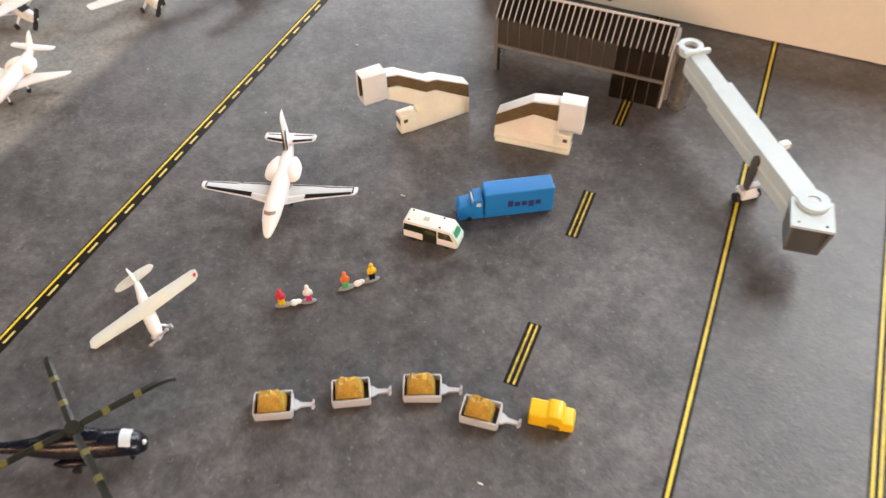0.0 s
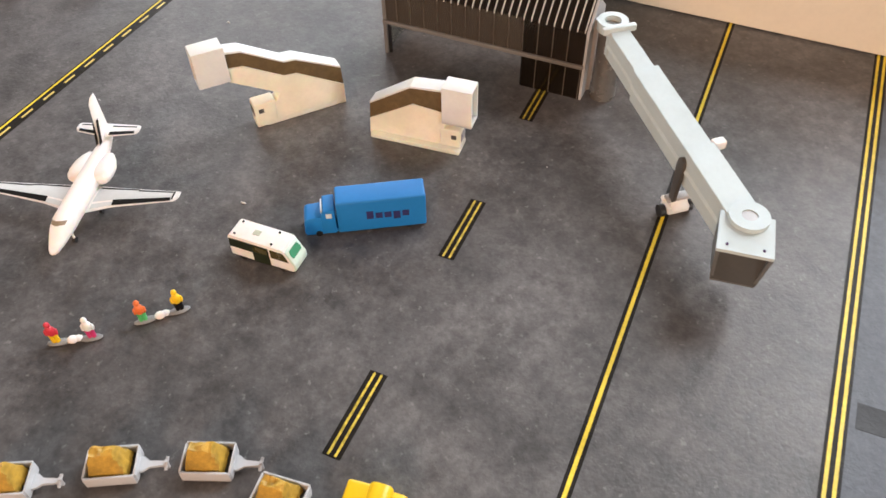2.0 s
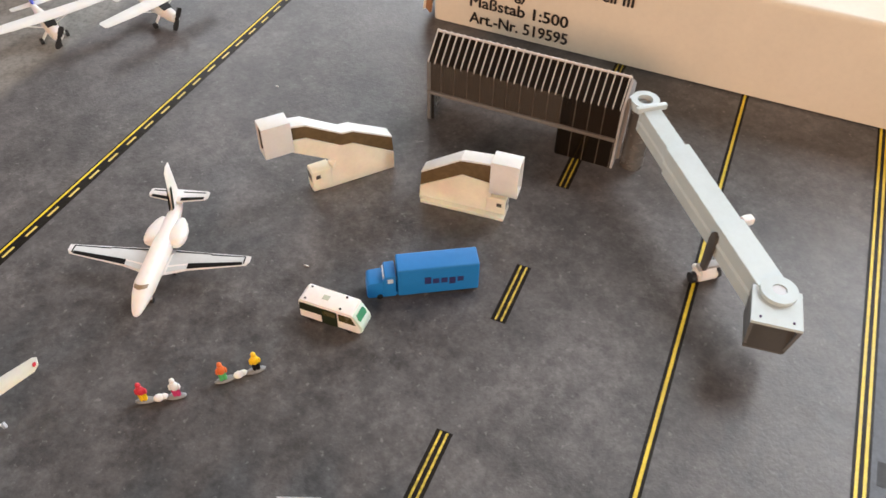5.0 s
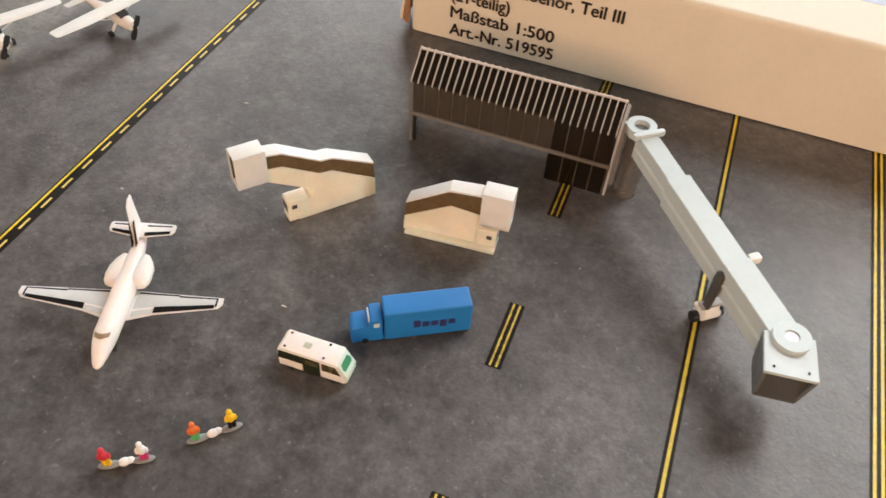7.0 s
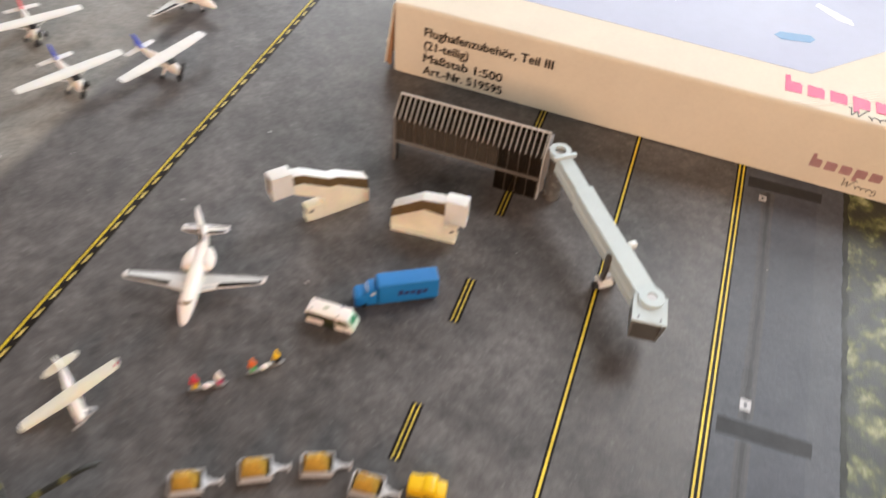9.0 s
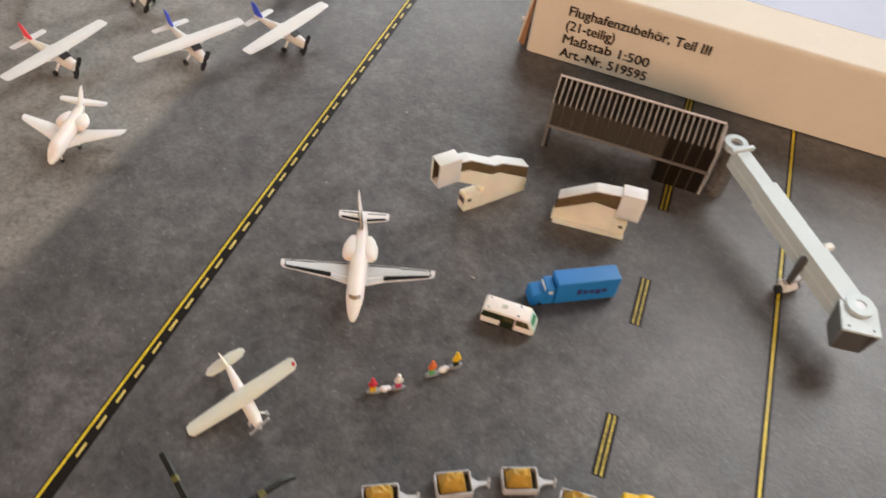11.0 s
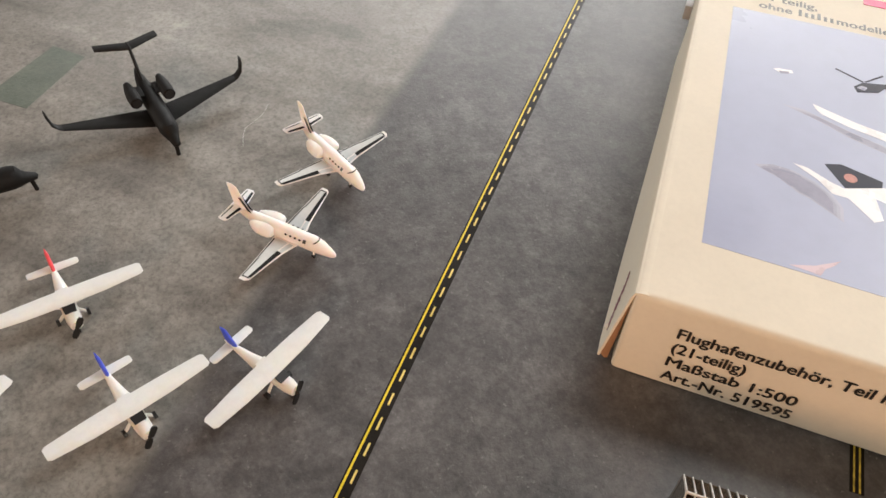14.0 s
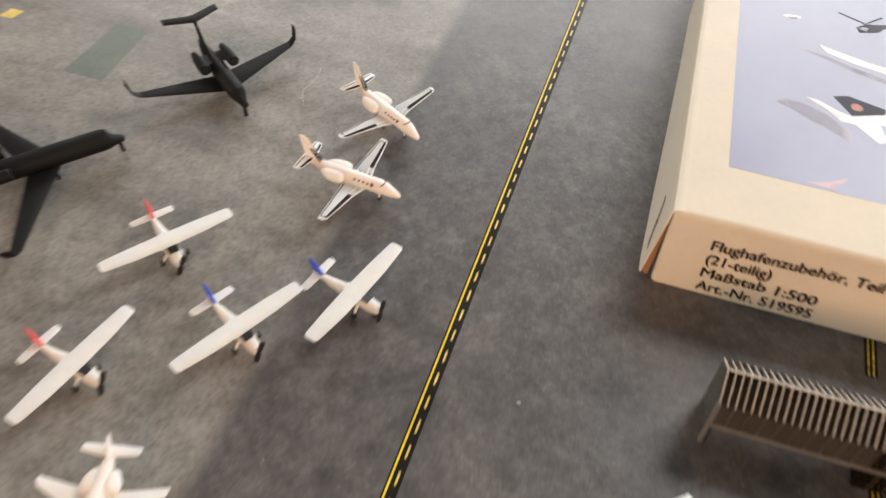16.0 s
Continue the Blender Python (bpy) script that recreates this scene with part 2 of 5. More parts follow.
M_GREEN = surface("olive_black_window_paint", (0.014, 0.022, 0.009), 0.35, 0.2, 500, 0.05)
M_GREENW = surface("bright_green_paint", (0.06, 0.30, 0.16), 0.3, 0.15, 500, 0.05)
M_PALEGREEN = surface("pale_green_print", (0.50, 0.53, 0.42), 0.4, 0.15, 600, 0.0)
M_RED = surface("red_paint", (0.62, 0.035, 0.06), 0.4, 0.15, 400, 0.1)
M_CORAL = surface("coral_red_paint", (0.80, 0.075, 0.10), 0.42, 0.12, 400, 0.1)
M_FINBLUE = surface("royal_blue_paint", (0.045, 0.085, 0.62), 0.4, 0.12, 400, 0.1)
M_ORANGE = surface("orange_paint", (0.78, 0.17, 0.04), 0.4, 0.15, 400, 0.1)
M_FGREEN = surface("figure_green_paint", (0.10, 0.50, 0.16), 0.4, 0.15, 400, 0.1)
M_MAGENTA = surface("magenta_paint", (0.62, 0.04, 0.17), 0.4, 0.15, 400, 0.1)
M_SMOKE_OP = surface("smoked_brown_window", (0.15, 0.105, 0.05), 0.14, 0.3, 160, 0.05, coat=0.4)
M_CARD = surface("cream_cardboard", (0.74, 0.68, 0.565), 0.5, 0.05, 60, 0.12, fine=14, spec=0.22)
M_CARDIN = surface("raw_brown_cardboard", (0.36, 0.20, 0.11), 0.7, 0.12, 150, 0.3)
M_PHOTO = surface("lavender_photo_print", (0.375, 0.41, 0.555), 0.34, 0.05, 40, 0.0, spec=0.4)
M_PSHADOW = surface("grey_picture_print", (0.25, 0.25, 0.34), 0.3, 0.15, 120, 0.0)
M_PSH1 = surface("faint_shadow_print", (0.405, 0.41, 0.52), 0.3, 0.06, 60, 0.0)
M_PSH2 = surface("pale_shadow_print", (0.36, 0.365, 0.47), 0.3, 0.06, 60, 0.0)
M_PSH3 = surface("mid_shadow_print", (0.31, 0.315, 0.41), 0.3, 0.08, 60, 0.0)
M_PEMB = surface("brick_red_print", (0.45, 0.14, 0.10), 0.3, 0.3, 300, 0.0)
M_PGLOW = surface("faint_peach_print", (0.62, 0.48, 0.53), 0.3, 0.08, 60, 0.0)
M_PWHITE = surface("white_picture_print", (0.80, 0.80, 0.82), 0.3, 0.06, 120, 0.0)
M_PDARK = surface("navy_picture_print", (0.014, 0.013, 0.030), 0.4, 0.2, 200, 0.0, spec=0.18)
M_PBLUE = surface("blue_picture_print", (0.09, 0.26, 0.50), 0.35, 0.1, 150, 0.0)
M_INK = surface("black_ink", (0.018, 0.016, 0.015), 0.4, 0.1, 400, 0.0)
M_LIDINK = surface("worn_black_ink", (0.060, 0.056, 0.052), 0.34, 0.15, 400, 0.0)
M_PINK = surface("crimson_ink", (0.66, 0.03, 0.16), 0.4, 0.1, 400, 0.0)
M_DULLPINK = surface("faded_mauve_ink", (0.42, 0.24, 0.25), 0.4, 0.1, 400, 0.0)
M_SCRIB = surface("mauve_pen_ink", (0.22, 0.09, 0.11), 0.4, 0.1, 400, 0.0)
M_STRIPE = surface("faint_stripe_ink", (0.74, 0.67, 0.56), 0.36, 0.04, 100, 0.0)
# room surfaces are unseen; their dark tones hold down the bounced light
M_WALLD = surface("pale_wall_paint", (0.20, 0.195, 0.19), 0.8, 0.05, 3, 0.1)
M_WALL = surface("grey_wall_paint", (0.20, 0.195, 0.19), 0.8, 0.04, 3, 0.1)
# unseen south wall, ochre so that its bounce warms south-facing sides
M_WALLS = surface("ochre_wall_paint", (0.26, 0.18, 0.12), 0.8, 0.05, 3, 0.1)
M_WALLW = surface("warm_wall_paint", (0.22, 0.19, 0.165), 0.8, 0.05, 3, 0.1)
M_CEIL = surface("ceiling_paint", (0.22, 0.215, 0.21), 0.9, 0.03, 3, 0.1)
M_FLOOR = surface("oak_floor", (0.20, 0.13, 0.08), 0.5, 0.2, 6, 0.1)
M_LINT = surface("white_lint", (0.75, 0.74, 0.72), 0.8, 0.1, 500, 0.0)


def smoked_glass(name, tint, gloss, haze, body):
    m = bpy.data.materials.new(name)
    m.use_nodes = True
    nt = m.node_tree
    nt.nodes.clear()
    out = nt.nodes.new("ShaderNodeOutputMaterial")
    tr = add(nt, "ShaderNodeBsdfTransparent", Color=(*tint, 1))
    gl = add(nt, "ShaderNodeBsdfGlossy", Color=(0.9, 0.88, 0.85, 1), Roughness=0.12)
    fr = add(nt, "ShaderNodeFresnel", IOR=1.45)
    mu = nt.nodes.new("ShaderNodeMath")
    mu.operation = "MULTIPLY"
    mu.inputs[1].default_value = gloss
    mx = nt.nodes.new("ShaderNodeMixShader")
    nt.links.new(fr.outputs[0], mu.inputs[0])
    nt.links.new(mu.outputs[0], mx.inputs[0])
    nt.links.new(tr.outputs[0], mx.inputs[1])
    nt.links.new(gl.outputs[0], mx.inputs[2])
    df = add(nt, "ShaderNodeBsdfDiffuse", Color=(*body, 1))
    m2 = nt.nodes.new("ShaderNodeMixShader")
    m2.inputs[0].default_value = haze
    nt.links.new(mx.outputs[0], m2.inputs[1])
    nt.links.new(df.outputs[0], m2.inputs[2])
    nt.links.new(m2.outputs[0], out.inputs[0])
    return m


M_SMOKE = smoked_glass("smoked_brown_glass", (0.42, 0.355, 0.285), 0.9, 0.16, (0.06, 0.049, 0.040))
M_SMOKEF = smoked_glass("cloudy_brown_glass", (0.52, 0.45, 0.37), 0.9, 0.50, (0.105, 0.092, 0.078))
M_SMOKED = smoked_glass("dark_smoked_glass", (0.11, 0.09, 0.07), 0.9, 0.12, (0.06, 0.046, 0.034))
M_CLEAR = smoked_glass("clear_plastic_sheet", (0.86, 0.86, 0.85), 1.0, 0.06, (0.5, 0.5, 0.48))


# ---- mesh helpers (all in plan units) ----
def loft(bm, rings, cap=True):
    vs = [[bm.verts.new(p) for p in ring] for ring in rings]
    n = len(vs[0])
    for a, b in zip(vs, vs[1:]):
        for i in range(n):
            bm.faces.new((a[i], a[(i + 1) % n], b[(i + 1) % n], b[i]))
    if cap:
        bm.faces.new(vs[0][::-1])
        bm.faces.new(vs[-1])
    return bm


def box(x0, x1, y0, y1, z0, z1, bevel=0.0, bm=None, seg=2):
    own = bmesh.new()
    bmesh.ops.create_cube(own, size=1, matrix=Matrix.Translation(((x0 + x1) / 2, (y0 + y1) / 2, (z0 + z1) / 2)) @ Matrix.Diagonal((x1 - x0, y1 - y0, z1 - z0, 1)))
    if bevel:
        bmesh.ops.bevel(own, geom=own.edges[:], offset=bevel, segments=seg, affect="EDGES", profile=0.6)
    return join(bm, own)


def join(bm, other):
    if bm is None:
        return other
    me = bpy.data.meshes.new("t")
    other.to_mesh(me)
    bm.from_mesh(me)
    bpy.data.meshes.remove(me)
    other.free()
    return bm


def prism(poly, y0, y1, bevel=0.0, bm=None):
    """An outline in x and z, drawn out along y."""
    own = bmesh.new()
    loft(own, [[(x, y0, z) for x, z in poly], [(x, y1, z) for x, z in poly]])
    bmesh.ops.recalc_face_normals(own, faces=own.faces[:])
    if bevel:
        bmesh.ops.bevel(own, geom=own.edges[:], offset=bevel, segments=2, affect="EDGES", profile=0.6)
    return join(bm, own)


def sheet(poly, z0, z1, bm=None):
    """An outline in x and y with a small thickness."""
    own = bmesh.new()
    loft(own, [[(x, y, z0) for x, y in poly], [(x, y, z1) for x, y in poly]])
    bmesh.ops.recalc_face_normals(own, faces=own.faces[:])
    return join(bm, own)


def tube(p, q, r0, r1=None, n=14, bm=None):
    """A round bar from p to q."""
    p, q = Vector(p), Vector(q)
    r1 = r0 if r1 is None else r1
    turn = (q - p).to_track_quat("Z", "Y").to_matrix()
    own = bmesh.new()
    rings = []
    for c, r in ((p, r0), (q, r1)):
        rings.append([c + turn @ Vector((r * math.cos(2 * math.pi * i / n), r * math.sin(2 * math.pi * i / n), 0)) for i in range(n)])
    loft(own, rings)
    return join(bm, own)


def ring(c, r_out, r_in, z0, z1, n=28, bm=None):
    own = bmesh.new()
    rings = []
    for r, z in ((r_out, z0), (r_out, z1), (r_in, z1), (r_in, z0), (r_out, z0)):
        rings.append([own.verts.new((c[0] + r * math.cos(2 * math.pi * i / n), c[1] + r * math.sin(2 * math.pi * i / n), z)) for i in range(n)])
    for a, b in zip(rings, rings[1:]):
        for i in range(n):
            own.faces.new((a[i], a[(i + 1) % n], b[(i + 1) % n], b[i]))
    bmesh.ops.remove_doubles(own, verts=own.verts[:], dist=1e-5)
    bmesh.ops.recalc_face_normals(own, faces=own.faces[:])
    return join(bm, own)


def ball(c, rx, ry, rz, n=12, bm=None):
    own = bmesh.new()
    bmesh.ops.create_uvsphere(own, u_segments=n, v_segments=max(6, n // 2 + 2), radius=1, matrix=Matrix.Translation(c) @ Matrix.Diagonal((rx, ry, rz, 1)))
    return join(bm, own)


def body_of(stations, n=20, bm=None):
    """A fuselage: stations of x, middle height, half width, half height."""
    own = bmesh.new()
    loft(own, [[(x, ry * math.cos(2 * math.pi * i / n), zc + rz * math.sin(2 * math.pi * i / n)) for i in range(n)] for x, zc, ry, rz in stations])
    bmesh.ops.recalc_face_normals(own, faces=own.faces[:])
    return join(bm, own)


def on_body(stations, x, angle, lift=1.0):
    """The point on a fuselage at x, at an angle in degrees from its starboard side over the top."""
    rows = sorted(stations)
    zc, ry, rz = (float(np.interp(x, [r[0] for r in rows], [r[i] for r in rows])) for i in (1, 2, 3))
    return x, ry * lift * math.cos(radians(angle)), zc + rz * lift * math.sin(radians(angle))


def band_on(stations, x0, x1, a0, a1, bow=0.0, lift=1.03, steps=10):
    """A thin band across a fuselage between two places along it and two angles; bow pushes its middle forward."""
    bm = bmesh.new()
    rings = []
    for i in range(steps + 1):
        f = i / steps
        a, push = a0 + (a1 - a0) * f, bow * math.sin(math.pi * f)
        rings.append([on_body(stations, x + push, a, k) for x, k in ((x0, 0.95), (x1, 0.95), (x1, lift), (x0, lift))])
    return loft(bm, rings)


FOIL = ((0.0, 0.0), (0.06, 0.6), (0.3, 1.0), (0.65, 0.75), (1.0, 0.08), (1.0, -0.08), (0.6, -0.6), (0.25, -0.75), (0.05, -0.45))


def wing_of(stations, upright=False, bm=None):
    """A wing: stations of span, leading x, trailing x, height, half thickness; or a fin, with span and height swapped."""
    own = bmesh.new()
    rings = []
    for s, le, te, z, th in stations:
        pts = [(le + (te - le) * f, z + th * h) for f, h in FOIL]
        rings.append([(x, v, s) if upright else (x, s, v) for x, v in pts])
    loft(own, rings)
    bmesh.ops.recalc_face_normals(own, faces=own.faces[:])
    return join(bm, own)


def on_wing(stations, s, f):
    """The point on a wing's upper side at span s and chord fraction f."""
    for a, b in zip(stations, stations[1:]):
        if a[0] <= s <= b[0]:
            k = (s - a[0]) / (b[0] - a[0])
            le, te, z, th = (a[i] + (b[i] - a[i]) * k for i in (1, 2, 3, 4))
            break
    h = np.interp(f, [0.0, 0.06, 0.3, 0.65, 1.0], [0.0, 0.6, 1.0, 0.75, 0.08])
    return le + (te - le) * f, s, z + th * float(h)


def stripe_on(stations, s0, s1, f0, f1, lift=0.008, bm=None, steps=6):
    """A painted stripe lying on a wing between two spans and two chord fractions."""
    own = bmesh.new()
    rows = []
    for i in range(steps + 1):
        s = s0 + (s1 - s0) * i / steps
        row = [Vector(on_wing(stations, s, f0 + (f1 - f0) * j / 3)) for j in range(4)]
        rows.append([own.verts.new(p + Vector((0, 0, lift))) for p in row])
    for a, b in zip(rows, rows[1:]):
        for j in range(3):
            own.faces.new((a[j], a[j + 1], b[j + 1], b[j]))
    bmesh.ops.recalc_face_normals(own, faces=own.faces[:])
    if sum(f.normal.z for f in own.faces) < 0:
        bmesh.ops.reverse_faces(own, faces=own.faces[:])
    bmesh.ops.solidify(own, geom=own.faces[:], thickness=lift * 0.9)
    return join(bm, own)


def finish(name, bm, materials, smooth=38):
    me = bpy.data.meshes.new(name)
    bmesh.ops.recalc_face_normals(bm, faces=bm.faces[:])
    bmesh.ops.scale(bm, vec=(U, U, U), verts=bm.verts[:])
    bm.to_mesh(me)
    bm.free()
    for m in materials if isinstance(materials, (list, tuple)) else [materials]:
        me.materials.append(m)
    if smooth:
        me.polygons.foreach_set("use_smooth", [True] * len(me.polygons))
        me.set_sharp_from_angle(angle=radians(smooth))
    return me


def thing(name, m, label, category, group="", kind=""):
    ob = new(name)
    ob.empty_display_size = 0.005
    ob.matrix_basis = m
    return tagged(ob, label, category, group, kind)


def part(name, bm, material, parent, label="", smooth=38, at=None):
    ob = new(name, finish(name, bm, material, smooth))
    ob.parent = parent
    if at is not None:
        ob.matrix_basis = at
    if label:
        tagged(ob, label)
    return ob


def at(x, y, turn=0.0, z=0.0, tilt=0.0, nod=0.0):
    return pose(x * U, y * U, z * U, tilt, nod, turn)


def text_mesh(name, words, width, height, material, parent, m, label=""):
    """Built-in lettering squeezed to a width and a capital height, lying in x and y of the pose m."""
    cu = bpy.data.curves.new(name, "FONT")
    cu.body, cu.size, cu.resolution_u, cu.offset = words, 1.0, 3, 0.0
    tmp = new(name, cu)
    me = bpy.data.meshes.new_from_object(tmp.evaluated_get(bpy.context.evaluated_depsgraph_get()))
    bpy.data.objects.remove(tmp)
    xs = [v.co.x for v in me.vertices]
    x0, x1 = min(xs), max(xs)
    me.transform(Matrix.Diagonal((width * U / (x1 - x0), height * U / 0.72, 1, 1)) @ Matrix.Translation((-x0, 0, 0)))
    bold = bmesh.new()
    for i, (dx, dy) in enumerate(((0, 0), (0.011, 0), (-0.011, 0), (0, 0.009), (0, -0.009))):
        me.transform(Matrix.Translation((dx * U, dy * U, i * 0.0006 * U)))
        bold.from_mesh(me)
        me.transform(Matrix.Translation((-dx * U, -dy * U, -i * 0.0006 * U)))
    bold.to_mesh(me)
    bold.free()
    me.materials.append(material)
    ob = new(name, me)
    ob.parent, ob.matrix_basis = parent, m
    if label:
        tagged(ob, label)
    return ob


# ---- the room ----
def slab_ob(name, x0, x1, y0, y1, z0, z1, material, label, category):
    bm = box(x0 / U, x1 / U, y0 / U, y1 / U, z0 / U, z1 / U)
    ob = new(name, finish(name, bm, material, 0))
    return tagged(ob, label, category, "", "structure")


slab_ob("floor", RX0, RX1, RY0, RY1, -0.12, -0.0022, M_FLOOR, "plain brown floor of the room under the mat", "floor")
slab_ob("ceiling", RX0 - 0.1, RX1 + 0.1, RY0 - 0.1, RY1 + 0.1, RH, RH + 0.1, M_CEIL, "plain grey painted ceiling of the room", "ceiling")


def wall(name, lo, hi, windows, place, material, label):
    """A wall from lo to hi with window openings; place turns a stretch along it into x and y."""
    bm, edge = None, lo
    for mid, ww in sorted({(w[0], w[1]) for w in windows}):
        a, b = mid - ww / 2, mid + ww / 2
        bm = box(*(v / U for v in place(edge, a)), -0.1 / U, RH / U, bm=bm)
        foot = -0.1
        for wz, wh in sorted((w[2], w[3]) for w in windows if w[0] == mid):
            bm = box(*(v / U for v in place(a, b)), foot / U, (wz - wh / 2) / U, bm=bm)
            foot = wz + wh / 2
        bm = box(*(v / U for v in place(a, b)), foot / U, RH / U, bm=bm)
        edge = b
    bm = box(*(v / U for v in place(edge, hi)), -0.1 / U, RH / U, bm=bm)
    return tagged(new(name, finish(name, bm, material, 0)), label, "wall", "", "structure")


wall("wall_north", RX0, RX1, NORTH, lambda a, b: (a, b, RY1, RY1 + 0.1), M_WALL, "unseen grey wall with four assumed window openings")
# south and east openings exist only for the added warm fill lamps
wall("wall_south", RX0, RX1, SOUTH, lambda a, b: (a, b, RY0 - 0.1, RY0), M_WALLS, "unseen ochre wall with an opening for the added fill")
wall("wall_east", RY0 - 0.1, RY1 + 0.1, EAST, lambda a, b: (RX1, RX1 + 0.1, a, b), M_WALLW, "unseen warm-toned wall with an opening for the added fill")
wall("wall_west", RY0 - 0.1, RY1 + 0.1, WEST, lambda a, b: (RX0 - 0.1, RX0, a, b), M_WALLD, "unseen grey wall with an opening for the added fill")

# ---- the printed mat ----
ground = thing("ground", pose(0, 0, 0), "dark grey vinyl mat printed as an airport apron", "play mat", "", "structure")
mat_poly = [(-60, -45), (45, -45), (45, 75), (-60, 75)]
part("mat_sheet", sheet(mat_poly, -0.2, 0.0), M_MAT, ground, "mottled dark grey print turning to pale concrete", 0)


def flat(name, x0, x1, y0, y1, material, z, label=""):
    return part(name, sheet([(x0, y0), (x1, y0), (x1, y1), (x0, y1)], 0.0005, z), material, ground, label, 0)


flat("taxiway_strip", 6.28, 9.3, -45, 75, M_TAXI, 0.004, "smooth blue-grey printed strip")
flat("worn_lane", 7.28, 8.5, -45, 75, M_LANE, 0.0048, "darker blue-grey worn lane")
random.seed(4)
y = -45.0
edge = []
while y < 75:
    edge.append((9.27 + random.uniform(-0.018, 0.02), y))
    y += 0.16 if -8 < y < 20 else 3.0
part("grass_strip", sheet([(45, -45), (45, 75)] + edge[::-1], 0.0005, 0.006), M_GRASS, ground, "printed grass verge in green, yellow and black", 0)
rim = [(x + 0.10 + random.uniform(-0.04, 0.06), y) for x, y in edge]
part("verge_edge", sheet([(x - 0.03, y) for x, y in edge] + rim[::-1], 0.0005, 0.009), M_VERGE, ground, "dark ragged rim of the verge", 0)
for y0 in (1.78, 10.38):
    part("dark_band", sheet([(6.52, y0), (8.62, y0 + 0.06), (8.64, y0 + 0.48), (6.52, y0 + 0.45)], 0.0005, 0.008), M_BAND, ground, "dark printed cross band", 0)
for wide, m, lift in ((0.34, M_STREAK, 0.0055), (0.20, M_STREAK2, 0.0065), (0.09, M_STREAK3, 0.0075)):
    for line in ([(7.12, -20), (7.15, 1.74)], [(7.13, 2.3), (7.18, 6.3), (7.12, 10.3)]):
        east, west = [], []
        for (x0, y0), (x1, y1) in zip(line, line[1:]):
            for k in range(25):
                x, y = x0 + (x1 - x0) * k / 24, y0 + (y1 - y0) * k / 24
                east.append((x + wide / 2 + random.uniform(-0.02, 0.02), y))
                west.append((x - wide / 2 + random.uniform(-0.02, 0.02), y + 0.001))
        part("rubber_streak", sheet(west + east[::-1], 0.0005, lift), m, ground, "faint dark streak", 0)
for x, y, s in ((7.11, 2.72, 0.125), (6.98, 10.0, 0.105)):
    flat("sign_square", x - s, x + s, y - s * 1.2, y + s * 1.2, M_WHITE_P, 0.009, "small white printed square")
    flat("sign_bar", x - s * 0.3, x + s * 0.3, y - s * 0.45, y + s * 0.5, M_TAXI, 0.012)

# single, double and dashed taxi lines
flat("line_border", 3.145 - 0.086, 3.145 + 0.086, -45, 75, M_LINE_K, 0.006, "black border of the taxi line")
flat("yellow_line", 3.145 - 0.029, 3.145 + 0.029, -45, 75, M_LINE_Y, 0.010, "solid yellow taxi line")
flat("line_border", 6.29 - 0.138, 6.29 + 0.138, -45, 75, M_LINE_K, 0.006, "black border of the double taxi line")
for dx in (-0.062, 0.062):
    flat("yellow_line", 6.29 + dx - 0.026, 6.29 + dx + 0.026, -45, 75, M_LINE_Y, 0.010, "solid yellow taxi line")
for k in range(-11, 19):
    y0 = -1.44 + 3.9 * k
    flat("dash_border", 0.07 - 0.14, 0.07 + 0.14, y0 - 0.02, y0 + 1.44, M_LINE_K, 0.006)
    for dx in (-0.055, 0.055):
        flat("yellow_dash", 0.07 + dx - 0.018, 0.07 + dx + 0.018, y0, y0 + 1.42, M_WORN_Y, 0.010)
LX = -9.2
flat("line_border", LX - 0.155, LX + 0.15, -45, 75, M_LINE_K, 0.006, "black border of the dashed taxi line")
flat("yellow_line", LX - 0.118, LX - 0.072, -45, 75, M_LINE_Y, 0.010, "solid yellow taxi line")
for k in range(-18, 88):
    y0 = 6.24 + 0.6165 * k
    flat("pale_dash", LX + 0.02, LX + 0.066, y0, y0 + 0.30, M_DASH_Y, 0.010)
part("green_pad", sheet([(-23.5, 16.55), (-22.3, 16.45), (-22.2, 13.75), (-23.6, 13.75)], 0.0005, 0.006), M_PAD, ground, "faded green printed rectangle", 0)
part("yellow_mark", sheet([(-27.4, 15.6), (-26.9, 15.6), (-26.8, 16.1), (-27.3, 16.1)], 0.0005, 0.006), M_DASH_Y, ground, "pale yellow printed mark", 0)

# dust and a hair on the mat
bm = None
for x, y, r in ((-7.28, 7.01, 0.035), (-3.74, 2.22, 0.04), (0.24, -3.45, 0.04), (-8.1, 3.6, 0.02), (7.3, 7.2, 0.018), (0.9, 5.2, 0.012), (-11.9, 4.0, 0.015)):
    bm = ball((x, y, r * 0.4), r * 1.5, r * 0.5, r * 0.4, 8, bm)
pts = [(-15.92, 14.70), (-16.1, 15.0), (-16.25, 15.37), (-16.13, 15.93), (-16.12, 16.2), (-16.19, 16.58)]
for a, b in zip(pts, pts[1:]):
    bm = tube((*a, 0.008), (*b, 0.008), 0.0045, n=6, bm=bm)
tagged(new("dust", finish("dust", bm, M_LINT)), "white specks of dust and a hair on the mat", "dust", "", "stuff")


# ---- the cardboard box ----
def folded_box(L, D, Hh):
    """A carton with soft upper and upright folds and a crisper foot."""
    bm = box(0.0, L, 0.0, D, 0.02, Hh)
    up = [e for e in bm.edges if max(v.co.z for v in e.verts) > 1]
    bmesh.ops.bevel(bm, geom=up, offset=0.15, segments=5, affect="EDGES", profile=0.6)
    low = [e for e in bm.edges if max(v.co.z for v in e.verts) < 0.03]
    bmesh.ops.bevel(bm, geom=low, offset=0.03, segments=2, affect="EDGES")
    return bm


